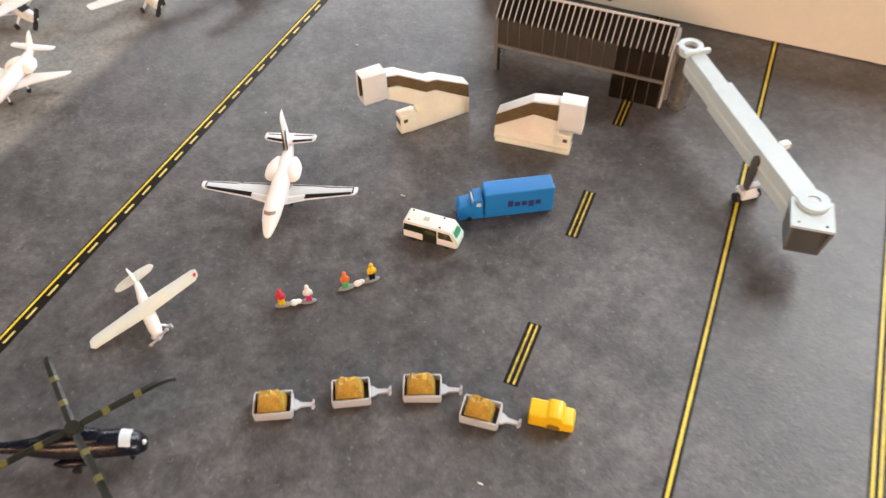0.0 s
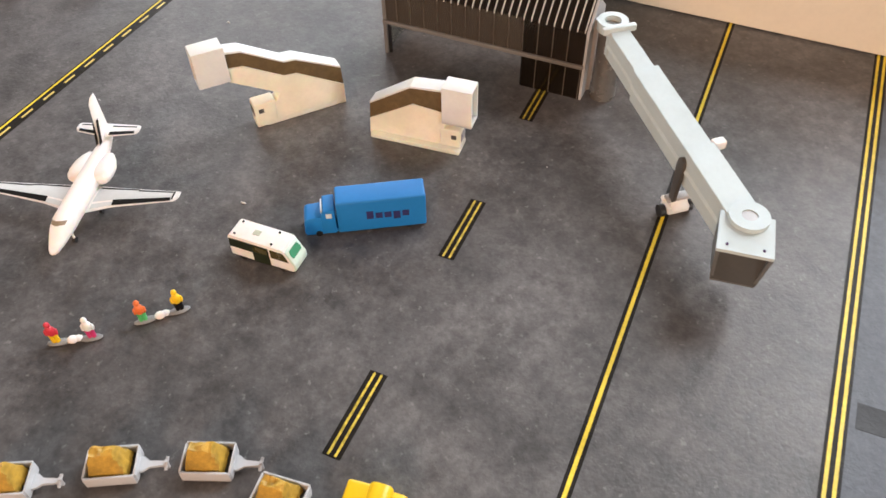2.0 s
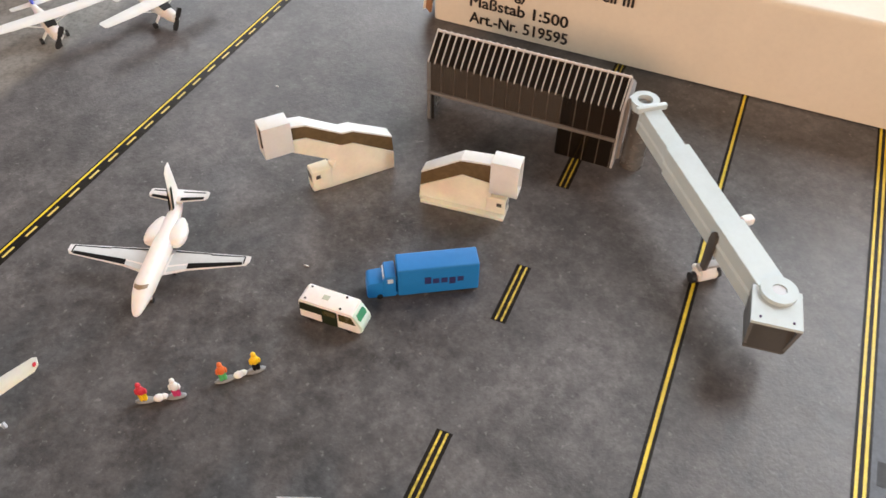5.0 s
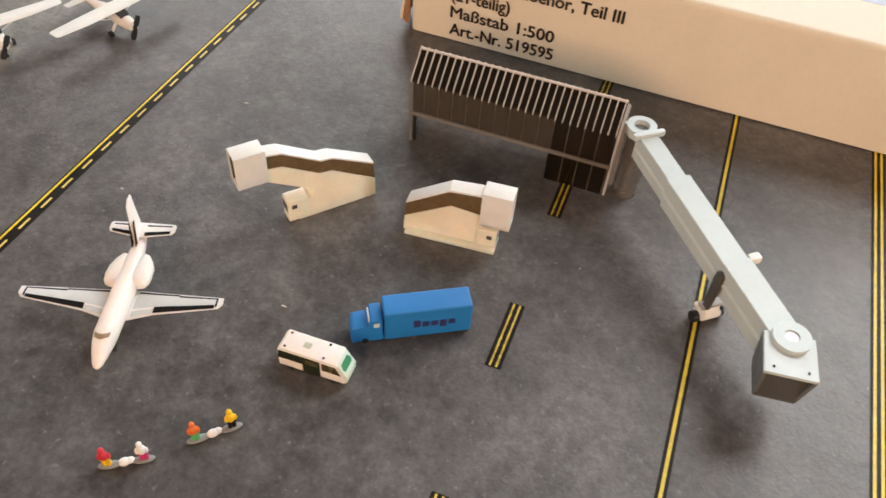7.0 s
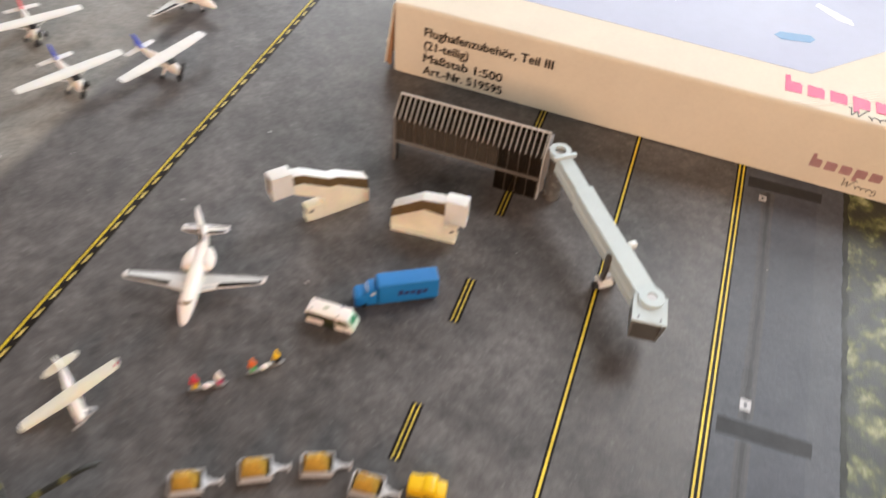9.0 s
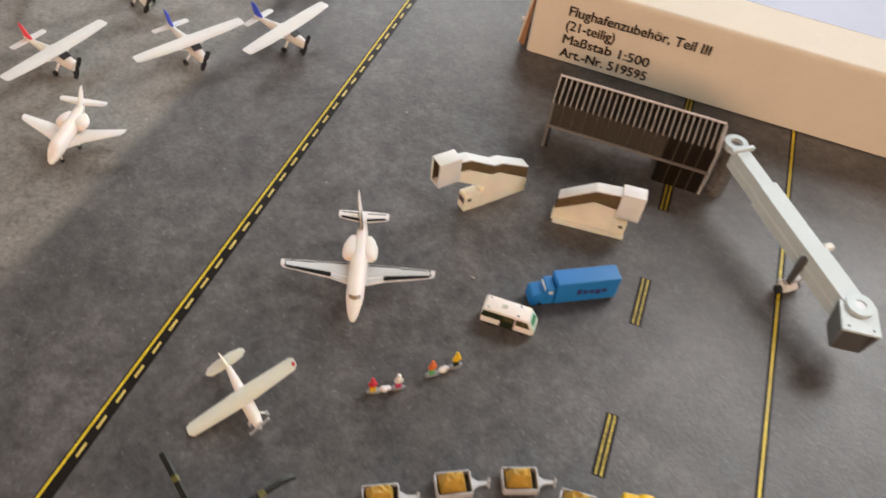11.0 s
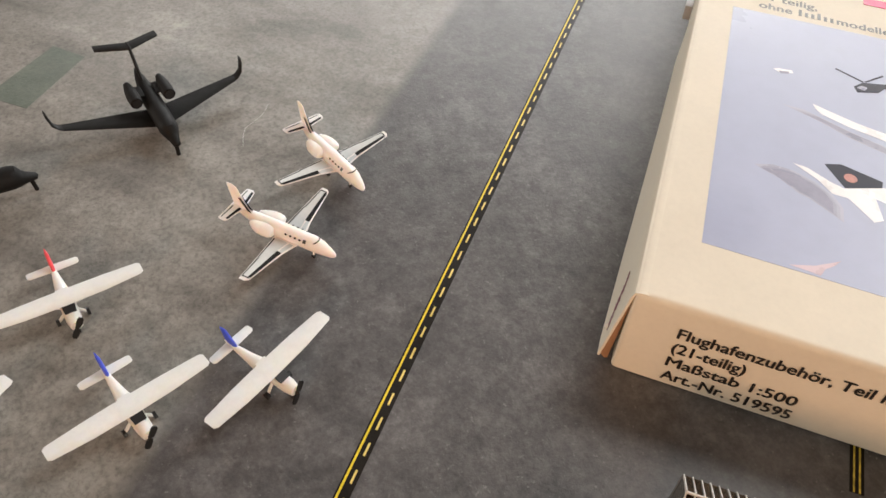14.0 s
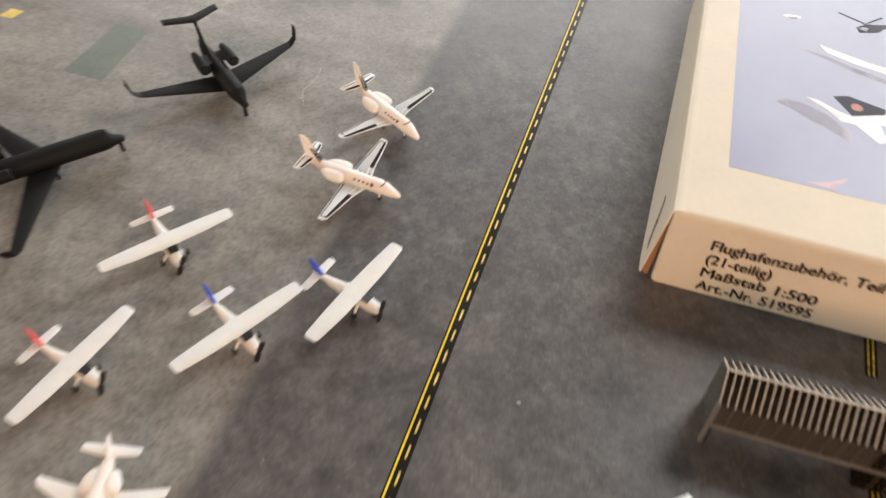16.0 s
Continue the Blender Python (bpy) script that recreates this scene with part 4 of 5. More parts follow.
# ---- passenger stairs ----
def stairs(m, label, roof, sill, under, cube, open_to, width, ped, ahead):
    st = thing("boarding_stairs", m, label, "boarding stairs", "white boarding stairs")
    outline = sill + under
    part("side_body", prism(outline, 0.0, width, 0.02), M_IVORY, st, "ivory lower body")
    top = [(x, z - 0.012) for x, z in roof]
    part("window_band", prism(top + [(x, z - 0.01) for x, z in sill[::-1]], 0.022, width - 0.022), M_SMOKE_OP, st, "smoked brown window band", 30)
    part("roof_strip", prism([(x, z + 0.035) for x, z in roof] + [(x, z - 0.012) for x, z in roof[::-1]], -0.005, width + 0.005, 0.015), M_WHITE, st, "white roof strip")
    x0, x1, z0, z1 = cube
    head = new("stair_head")
    head.parent = st
    tagged(head, "white boxy canopy head")
    y0, y1, t = -0.045, width + 0.045, 0.05
    part("head_roof", box(x0, x1, y0, y1, z1 - t, z1, 0.024), M_WHITE, head)
    part("head_floor", box(x0, x1, y0, y1, z0, z0 + t, 0.014), M_WHITE, head)
    part("head_side", box(x0, x1, y0, y0 + t, z0 + 0.01, z1 - 0.01, 0.012), M_WHITE, head)
    part("head_side", box(x0, x1, y1 - t, y1, z0 + 0.01, z1 - 0.01, 0.012), M_WHITE, head)
    # inner faces are coloured dark so that the open head reads as hollow
    xb = x0 + 0.20 if open_to < 0 else x1 - 0.12
    part("head_back", box(xb - 0.03, xb + 0.03, y0 + t, y1 - t, z0 + t, z1 - t), M_HOLLOW, head, "inner wall coloured dark")
    if open_to < 0:
        for ya, yb in ((y0 + t, y0 + t + 0.012), (y1 - t - 0.012, y1 - t)):
            part("head_inner_dark", box(x0 + 0.025, xb - 0.03, ya, yb, z0 + t, z1 - t), M_HOLLOW, head, "thin inner sheet coloured dark brown")
    part("base_slab", box(0.06, max(p[0] for p in under), -ahead, width + 0.03, 0.0, 0.09, 0.03), M_IVORY, st, "flat base")
    px0, px1, pz = ped
    pb = part("engine_housing", box(px0, px1, -0.006, width + 0.006, 0.012, pz, 0.035, seg=3), M_IVORY, st, "small cab housing")
    xs = px0 + 0.13 if open_to < 0 else px1 - 0.13
    part("cab_window", box(xs - 0.05, xs + 0.05, -0.012, 0.02, pz - 0.21, pz - 0.12), M_DKGREY, pb, "small dark window")
    xe = px0 if open_to < 0 else px1
    part("cab_windscreen", box(xe - 0.008, xe + 0.008, 0.03, width - 0.03, pz - 0.27, pz - 0.10), M_DKGREY if open_to < 0 else M_GREYPL, pb, "dark windscreen")
    return st


stairs(at(-4.54, 4.19, 50.1), "ivory model boarding stairs with a cranked roof and raised head",
       [(1.68, 0.83), (0.83, 1.275), (0.60, 1.295), (-0.13, 1.74), (-0.44, 1.79)],
       [(1.71, 0.43), (0.81, 0.98), (0.57, 1.00), (-0.14, 1.44), (-0.44, 1.48)],
       [(-0.44, 1.18), (0.42, 0.66), (0.34, 0.50), (0.20, 0.48), (0.16, 0.40), (0.16, 0.0), (1.71, 0.0)],
       (-1.0, -0.42, 1.23, 1.95), -1, 0.29, (-0.13, 0.30, 0.54), 0.01)
stairs(at(-2.56, 4.83, 4.8), "ivory model boarding stairs with a smoked window band",
       [(0.05, 0.72), (0.87, 1.25), (1.52, 1.30)],
       [(0.02, 0.36), (0.91, 0.89), (1.52, 0.82)],
       [(1.52, 0.46), (1.62, 0.09), (1.84, 0.09), (1.84, 0.0), (0.0, 0.0)],
       (1.48, 2.05, 0.62, 1.41), 1, 0.30, (1.42, 1.83, 0.48), 0.13)


# ---- vehicles ----
def truck():
    tk = thing("box_truck", at(-1.28, 2.80, 211.3), "bright blue model box truck with dark lettering blocks", "truck")
    w = 0.22
    part("cargo_box", box(-0.75, 0.75, -w, w, 0.035, 0.72, 0.035, seg=3), M_BLUE, tk, "blue cargo body")
    part("chassis", box(-0.70, 1.20, -w + 0.04, w - 0.04, 0.04, 0.12, 0.01), M_BLUE, tk)
    cab = part("cab", prism([(0.78, 0.03), (1.02, 0.03), (1.02, 0.42), (0.97, 0.56), (0.78, 0.57)], -w + 0.02, w - 0.02, 0.02), M_BLUE, tk, "blue cab")
    part("hood", prism([(0.98, 0.02), (1.29, 0.02), (1.32, 0.08), (1.30, 0.36), (1.26, 0.40), (0.98, 0.43)], -w + 0.03, w - 0.03, 0.025), M_BLUE, tk, "blue engine hood")
    part("windscreen", box(0.985, 1.012, -w + 0.08, w - 0.08, 0.45, 0.54), M_BLUEW, cab, "pale windscreen")
    for s in (-1, 1):
        part("side_window", box(0.83, 0.93, s * (w - 0.018) - 0.006, s * (w - 0.018) + 0.006, 0.40, 0.50), M_BLUEW, cab, "pale side window")
        for x in (-0.45, 1.08):
            part("wheel", tube((x, s * (w - 0.08), 0.055), (x, s * (w - 0.01), 0.055), 0.055, n=16), M_RUBBER, tk, "dark wheel")
        for k in range(5):
            x0 = s * -1 * (0.28 - 0.15 * k) - 0.06 + (-0.12 if s > 0 else 0.0)
            lo = 0.26 if k == 1 else 0.31
            part("logo_block", box(x0, x0 + 0.115, s * (w + 0.004) - 0.004, s * (w + 0.004) + 0.004, lo, 0.43 + (0.05 if k == 4 else 0)), M_LOGO, tk, "", 0)


def van():
    vn = thing("minibus", at(-2.62, 1.32, 2.0), "white model minibus with dark green windows and doors", "van")
    w = 0.20
    side = [(-0.60, 0.06), (0.56, 0.06), (0.59, 0.13), (0.58, 0.22), (0.55, 0.27), (0.43, 0.525), (-0.55, 0.54), (-0.60, 0.48)]
    part("body", prism(side, -w, w, 0.025), M_CREAM, vn, "cream white body")
    part("roof_emblem", box(-0.20, -0.08, -0.05, 0.05, 0.535, 0.544), M_PALEGREEN, vn, "faint pale green emblem")
    for x in (-0.48, 0.20):
        for s in (-1, 1):
            part("roof_stud", tube((x, s * 0.14, 0.52), (x, s * 0.14, 0.548), 0.020, n=10), M_BLACKP, vn, "black stud")
    front = part("front_frame", prism([(0.42, 0.50), (0.475, 0.475), (0.565, 0.32), (0.615, 0.25), (0.62, 0.12), (0.58, 0.055), (0.52, 0.055), (0.50, 0.26)], -w + 0.01, w - 0.01, 0.035), M_MINT, vn, "rounded pale mint front")
    bm = bmesh.new()
    loft(bm, [[(0.490 + d, -w + 0.09, 0.452 + d), (0.490 + d, w - 0.09, 0.452 + d), (0.535 + d, w - 0.06, 0.375 + d), (0.565 + d, w - 0.08, 0.323 + d), (0.565 + d, -w + 0.08, 0.323 + d), (0.535 + d, -w + 0.06, 0.375 + d)] for d in (-0.006, 0.008)])
    part("windscreen", bm, M_GREENW, front, "bright green windscreen")
    for s in (-1, 1):
        y = s * (w + 0.002)
        part("window_band", prism([(-0.592, 0.27), (0.10, 0.27), (0.10, 0.465), (-0.575, 0.465)], y - 0.004, y + 0.004), M_GREEN, vn, "olive black window band", 0)
        part("side_door", prism([(-0.16, 0.07), (0.15, 0.07), (0.15, 0.465), (-0.16, 0.465)], y - 0.006, y + 0.006), M_GREEN, vn, "olive black sliding door", 0)
        part("side_door_window", prism([(-0.13, 0.31), (0.12, 0.31), (0.12, 0.43), (-0.13, 0.43)], y - 0.008, y + 0.008), M_CABWIN, vn, "", 0)
        part("cab_window", prism([(0.18, 0.27), (0.51, 0.27), (0.42, 0.455), (0.18, 0.455)], y - 0.004, y + 0.004), M_CABWIN, vn, "olive brown cab window", 0)
        for x in (-0.38, 0.36):
            part("wheel", tube((x, s * (w - 0.06), 0.07), (x, s * (w - 0.004), 0.07), 0.07, n=14), M_RUBBER, vn)


def tug():
    tg = thing("baggage_tractor", at(0.97, -1.88, 9.0), "bright yellow plastic baggage tractor", "tractor")
    part("body", box(-0.39, 0.16, -0.18, 0.17, 0.02, 0.38, 0.045, seg=3), M_YELLOW, tg, "yellow body")
    part("hood", prism([(0.10, 0.02), (0.40, 0.02), (0.41, 0.10), (0.40, 0.25), (0.36, 0.285), (0.10, 0.31)], -0.18, 0.17, 0.035), M_YELLOW, tg, "yellow hood")
    cab = part("cab", prism([(-0.10, 0.03), (0.22, 0.03), (0.21, 0.37), (0.18, 0.42), (0.12, 0.445), (0.0, 0.45), (-0.06, 0.43), (-0.10, 0.37)], -0.192, 0.182, 0.03), M_YELLOW, tg, "low yellow cab")
    part("cab_window", prism([(-0.06, 0.05), (0.17, 0.05), (0.17, 0.13), (0.13, 0.19), (0.08, 0.17), (0.03, 0.20), (-0.02, 0.19), (-0.06, 0.13)], -0.200, -0.186), M_YSHADE, cab, "brown recessed window", 0)


def luggage(seed):
    """A hipped heap with a long flat top and crumpled facets."""
    random.seed(seed)
    own = bmesh.new()
    bmesh.ops.create_grid(own, x_segments=14, y_segments=12, size=1)
    off = Vector((seed * 3.1, seed * 1.7, 0))
    for v in own.verts:
        fx, fy = max(0, abs(v.co.x) - 0.62) / 0.38, max(0, abs(v.co.y) - 0.38) / 0.62
        drop = min(1.0, max(fx, fy * 0.92))
        n = noise.noise(v.co * 2.1 + off) * 0.055 + random.uniform(-0.014, 0.014)
        v.co = Vector((v.co.x * 0.262 - 0.028 + random.uniform(-0.006, 0.006), v.co.y * 0.196 + random.uniform(-0.006, 0.006), 0.57 + n * (1 - drop * 0.6) - drop * 0.42))
    return own


def cart(seed, x, y, turn):
    ct = thing("baggage_cart", at(x, y, turn), "silver-grey open baggage cart heaped with ochre luggage", "cart", "baggage train")
    a, b, t = 0.33, 0.22, 0.032
    part("tub_floor", box(-a + 0.02, a - 0.02, -b + 0.02, b - 0.02, 0.07, 0.11), M_DKGREY, ct, "dark tub floor", 0)
    for s in (-1, 1):
        part("tub_side", box(-a, a, s * b - t / 2, s * b + t / 2, 0.06, 0.27, 0.012), M_CARTGREY, ct, "silver-grey side")
        part("tub_end", box(s * a - t / 2, s * a + t / 2, -b + t / 2, b - t / 2, 0.06, 0.268, 0.012), M_CARTGREY, ct, "silver-grey end")
        for xx in (-0.2, 0.2):
            part("wheel", tube((xx, s * (b - 0.08), 0.05), (xx, s * (b - 0.02), 0.05), 0.05, n=14), M_RUBBER, ct, "small dark wheel")
    bar = bmesh.new()
    loft(bar, [[(x, -w, z - 0.02), (x, w, z - 0.02), (x, w, z + 0.02), (x, -w, z + 0.02)] for x, w, z in ((a, 0.115, 0.13), (a + 0.07, 0.10, 0.125), (a + 0.14, 0.045, 0.115), (a + 0.36, 0.03, 0.10))])
    part("drawbar", bar, M_CARTGREY, ct, "flat grey drawbar")
    hitch = tube((a + 0.34, -0.075, 0.06), (a + 0.37, 0.075, 0.15), 0.024, n=8)
    hitch = tube((a + 0.36, 0.0, 0.0), (a + 0.36, 0.0, 0.17), 0.024, n=8, bm=hitch)
    part("hitch", hitch, M_CARTGREY, ct, "cross-shaped hitch")
    part("load", luggage(seed), M_GOLD, ct, "rough ochre heap of luggage", 25)


truck()
van()
tug()
for seed, (x, y, turn) in enumerate(((-3.62, -3.53, 27), (-2.47, -2.78, 28.5), (-1.33, -2.22, 22), (-0.19, -2.28, 6.5))):
    cart(seed + 1, x, y, turn)


# ---- figurines ----
def figures(a, b, colours, label):
    """A pair of tiny painted figures standing on two oval feet joined by a blob of plastic; one plain moulding."""
    (ax, ay), (bx, by) = a, b
    ln = math.hypot(bx - ax, by - ay)
    turn = math.degrees(math.atan2(by - ay, bx - ax))
    mats, pieces = [], []

    def add_piece(bm, m):
        if m not in mats:
            mats.append(m)
        for f in bm.faces:
            f.material_index = mats.index(m)
        pieces.append(bm)

    for s, cols in ((-1, colours[0]), (1, colours[1])):
        x = s * ln * 0.27
        add_piece(ball((x, 0, 0.03), ln * 0.20, 0.07, 0.04, 14), M_SLATE)
        legs, torso, headc = cols
        fx = s * ln * 0.30
        add_piece(tube((fx - 0.03, 0, 0.05), (fx - 0.025, 0, 0.23), 0.035, 0.042, 10), legs)
        add_piece(tube((fx + 0.03, 0, 0.05), (fx + 0.025, 0, 0.23), 0.035, 0.042, 10), legs)
        add_piece(ball((fx, 0, 0.315), 0.075, 0.06, 0.115, 12), torso)
        add_piece(ball((fx - 0.07, 0.0, 0.29), 0.028, 0.035, 0.075, 8), torso)
        add_piece(ball((fx + 0.07, 0.0, 0.29), 0.028, 0.035, 0.075, 8), torso)
        add_piece(ball((fx, 0, 0.465), 0.046, 0.046, 0.052, 10), headc)
    add_piece(ball((-0.03, 0, 0.05), 0.09, 0.075, 0.055, 10), M_CREAM)
    add_piece(ball((0.05, 0.015, 0.045), 0.075, 0.06, 0.045, 10), M_CREAM)
    bm = None
    for p in pieces:
        bm = join(bm, p)
    ob = new("figurine", finish("figurine", bm, mats, 60))
    ob.matrix_basis = at((ax + bx) / 2, (ay + by) / 2, turn)
    tagged(ob, label, "figurine", "painted figurines")


figures((-4.82, -1.55), (-4.08, -1.07), ((M_YELLOW, M_RED, M_RED), (M_MAGENTA, M_WHITE, M_WHITE)), "tiny painted figure pair, one red, one white")
figures((-3.84, -0.73), (-3.18, -0.07), ((M_FGREEN, M_ORANGE, M_ORANGE), (M_BLACKP, M_YELLOW, M_YELLOW)), "tiny painted figure pair, one orange, one yellow")


# ---- aircraft ----
def business_jet(m, label, marked=True, span=3.41, length=2.80, lean=0.0, panes=4, screen=0.03, tall=1.38, group="white business jets"):
    jt = thing("business_jet", m, label, "aircraft", group)
    k, h = length / 2.80, span / 2
    r = 0.195
    zc = 0.48
    hull = [(1.30 * k, zc - 0.10, 0.012, 0.012), (1.275 * k, zc - 0.095, 0.05, 0.045), (1.22 * k, zc - 0.085, 0.085, 0.075), (1.08 * k, zc - 0.05, 0.128, 0.115), (0.90 * k, zc, r * 0.86, r * 0.90), (0.70 * k, zc + 0.02, r, r),
            (-0.25 * k, zc + 0.02, r, r), (-0.75 * k, zc + 0.05, r * 0.86, r * 0.85), (-1.15 * k, zc + 0.10, r * 0.6, r * 0.58), (-1.42 * k, zc + 0.13, r * 0.32, r * 0.32), (-1.50 * k, zc + 0.14, 0.02, 0.02)]
    part("fuselage", body_of(hull), M_CREAM, jt, "smooth cream white fuselage")
    c = 1.0 if marked else 1.15
    ws = [(-h, -0.02, -0.17 * c, 0.50, 0.008), (-h + 0.06, 0.06, -0.18 * c, 0.495, 0.02), (-h * 0.35, 0.21, -0.26 * c, 0.42, 0.038), (-0.12, 0.34, -0.32 * c, 0.37, 0.05),
          (0.12, 0.34, -0.32 * c, 0.37, 0.05), (h * 0.35, 0.21, -0.26 * c, 0.42, 0.038), (h - 0.06, 0.06, -0.18 * c, 0.495, 0.02), (h, -0.02, -0.17 * c, 0.50, 0.008)]
    if not marked:
        ws = [(s, le - 0.30 * max(0, abs(s) - 0.12), te - 0.26 * max(0, abs(s) - 0.12), z - 0.03, th * 1.25) for s, le, te, z, th in ws]
    wing = part("wing", wing_of(ws), M_CREAM, jt, "straight tapered wing")
    tz, th = zc + (0.24 if marked else 0.18), (0.58 if marked else 0.80) * k
    ts = [(-th, -1.40 * k, -1.56 * k, tz, 0.012), (-th + 0.04, -1.34 * k, -1.59 * k, tz, 0.02), (0.0, -1.22 * k, -1.60 * k, tz, 0.032), (th - 0.04, -1.34 * k, -1.59 * k, tz, 0.02), (th, -1.40 * k, -1.56 * k, tz, 0.012)]
    tail = part("tailplane", wing_of(ts), M_CREAM, jt, "cream tailplane")
    fs = [(zc + 0.08, -0.82 * k, -1.46 * k, 0.0, 0.045), (zc + 0.26, -1.10 * k, -1.54 * k, 0.0, 0.04), (tall - 0.07, -1.37 * k, -1.65 * k, 0.0, 0.025), (tall, -1.48 * k, -1.65 * k, 0.0, 0.012)]
    fin = part("fin", wing_of(fs, True), M_CREAM, jt, "swept cream fin", at=Matrix.Translation((0, 0, zc * U)) @ Matrix.Rotation(radians(lean), 4, "X") @ Matrix.Translation((0, 0, -zc * U)))
    for s in (-1, 1):
        y = s * 0.185
        part("engine", body_of([(-0.275 * k, 0.52, 0.09, 0.05), (-0.30 * k, 0.53, 0.16, 0.09), (-0.37 * k, 0.535, 0.20, 0.12), (-0.50 * k, 0.54, 0.215, 0.13), (-0.68 * k, 0.54, 0.20, 0.12), (-0.84 * k, 0.55, 0.135, 0.09), (-0.95 * k, 0.56, 0.06, 0.05)], 18), M_CREAM, jt, "rounded engine pod", at=Matrix.Translation((0, y * U, 0)))
        part("main_gear", tube((-0.05, s * 0.20, 0.06), (-0.05, s * 0.20, 0.40), 0.022, n=8), M_CREAM, jt)
        part("wheel", tube((-0.05, s * 0.20 - 0.025, 0.06), (-0.05, s * 0.20 + 0.025, 0.06), 0.06, n=14), M_RUBBER, jt)
    part("nose_gear", tube((0.66 * k, 0, 0.05), (0.66 * k, 0, 0.40), 0.02, n=8), M_CREAM, jt)
    part("wheel", tube((0.66 * k, -0.025, 0.05), (0.66 * k, 0.025, 0.05), 0.05, n=14), M_RUBBER, jt)
    if not marked:
        return jt
    part("windscreen", band_on(hull, 0.76, 0.76 + screen, 48, 132, 0.07), M_BROWNW if screen > 0.05 else M_RUBBER, jt, "dark curved windscreen band")
    for s in (-1, 1):
        lo, hi = sorted((s * 0.22, s * (h - 0.10)))
        part("wing_panel", stripe_on(ws, lo, hi, 0.07, 0.95, 0.004), M_WING, wing, "pale grey painted panel")
        lo, hi = sorted((s * 0.58, s * (h - 0.13)))
        part("leading_stripe", stripe_on(ws, lo, hi, 0.06, 0.30, 0.009), M_BLACKP, wing, "black leading stripe")
        lo, hi = sorted((s * 0.24, s * 0.95))
        part("trailing_line", stripe_on(ws, lo, hi, 0.89, 0.95, 0.009), M_BLACKP, wing, "thin black trailing line")
        lo, hi = sorted((s * 0.95, s * (h - 0.09)))
        part("aileron_line", stripe_on(ws, lo, hi, 0.82, 0.90, 0.009), M_BLACKP, wing, "thin black aileron line")
        lo, hi = sorted((s * (h - 0.115), s * (h - 0.09)))
        part("tip_stripe", stripe_on(ws, lo, hi, 0.15, 0.9, 0.009, steps=2), M_BLACKP, wing)
        lo, hi = sorted((s * 0.08, s * (th - 0.07)))
        part("tail_stripe", stripe_on(ts, lo, hi, 0.06, 0.27, 0.008), M_BLACKP, tail, "black stripe")
        part("tail_line", stripe_on(ts, lo, hi, 0.72, 0.80, 0.008), M_BLACKP, tail, "thin black line")
        bm = bmesh.new()
        y = s * 0.043
        q = [(-1.00, zc + 0.18), (-1.10, zc + 0.18), (-1.35, 1.04), (-1.27, 1.05)]
        loft(bm, [[(x * k, y - 0.006 * s, z) for x, z in q], [(x * k, y * 0.75 + 0.006 * s, z) for x, z in q]])
        part("fin_stripe", bm, M_BLACKP, fin, "black stripe", 0)
        for i in range(panes):
            x, y, z = on_body(hull, 0.03 + 0.13 * i, 35 if s > 0 else 145, 0.985)
            part("cabin_window", ball((x, y, z), 0.034, 0.022, 0.030, 8), M_BLACKP, jt)
        if panes:
            part("door_mark", band_on(hull, 0.505, 0.585, 24 if s > 0 else 156, 50 if s > 0 else 130, 0.0, 1.02, 4), M_DKGREY, jt, "small dark square mark")
    return jt


business_jet(at(-6.07, 0.95, -71.5), "cream white model business jet with a brown windscreen", lean=9.0, panes=0, screen=0.085)
business_jet(at(-13.02, 11.87, -7.0), "cream white model business jet with black wing stripes")
business_jet(at(-13.16, 14.68, -30.5), "cream white model business jet with black wing stripes")
business_jet(at(-14.30, 1.97, -77.0), "plain white unmarked model business jet with swept wings", False, 2.60, 2.08, tall=1.06)


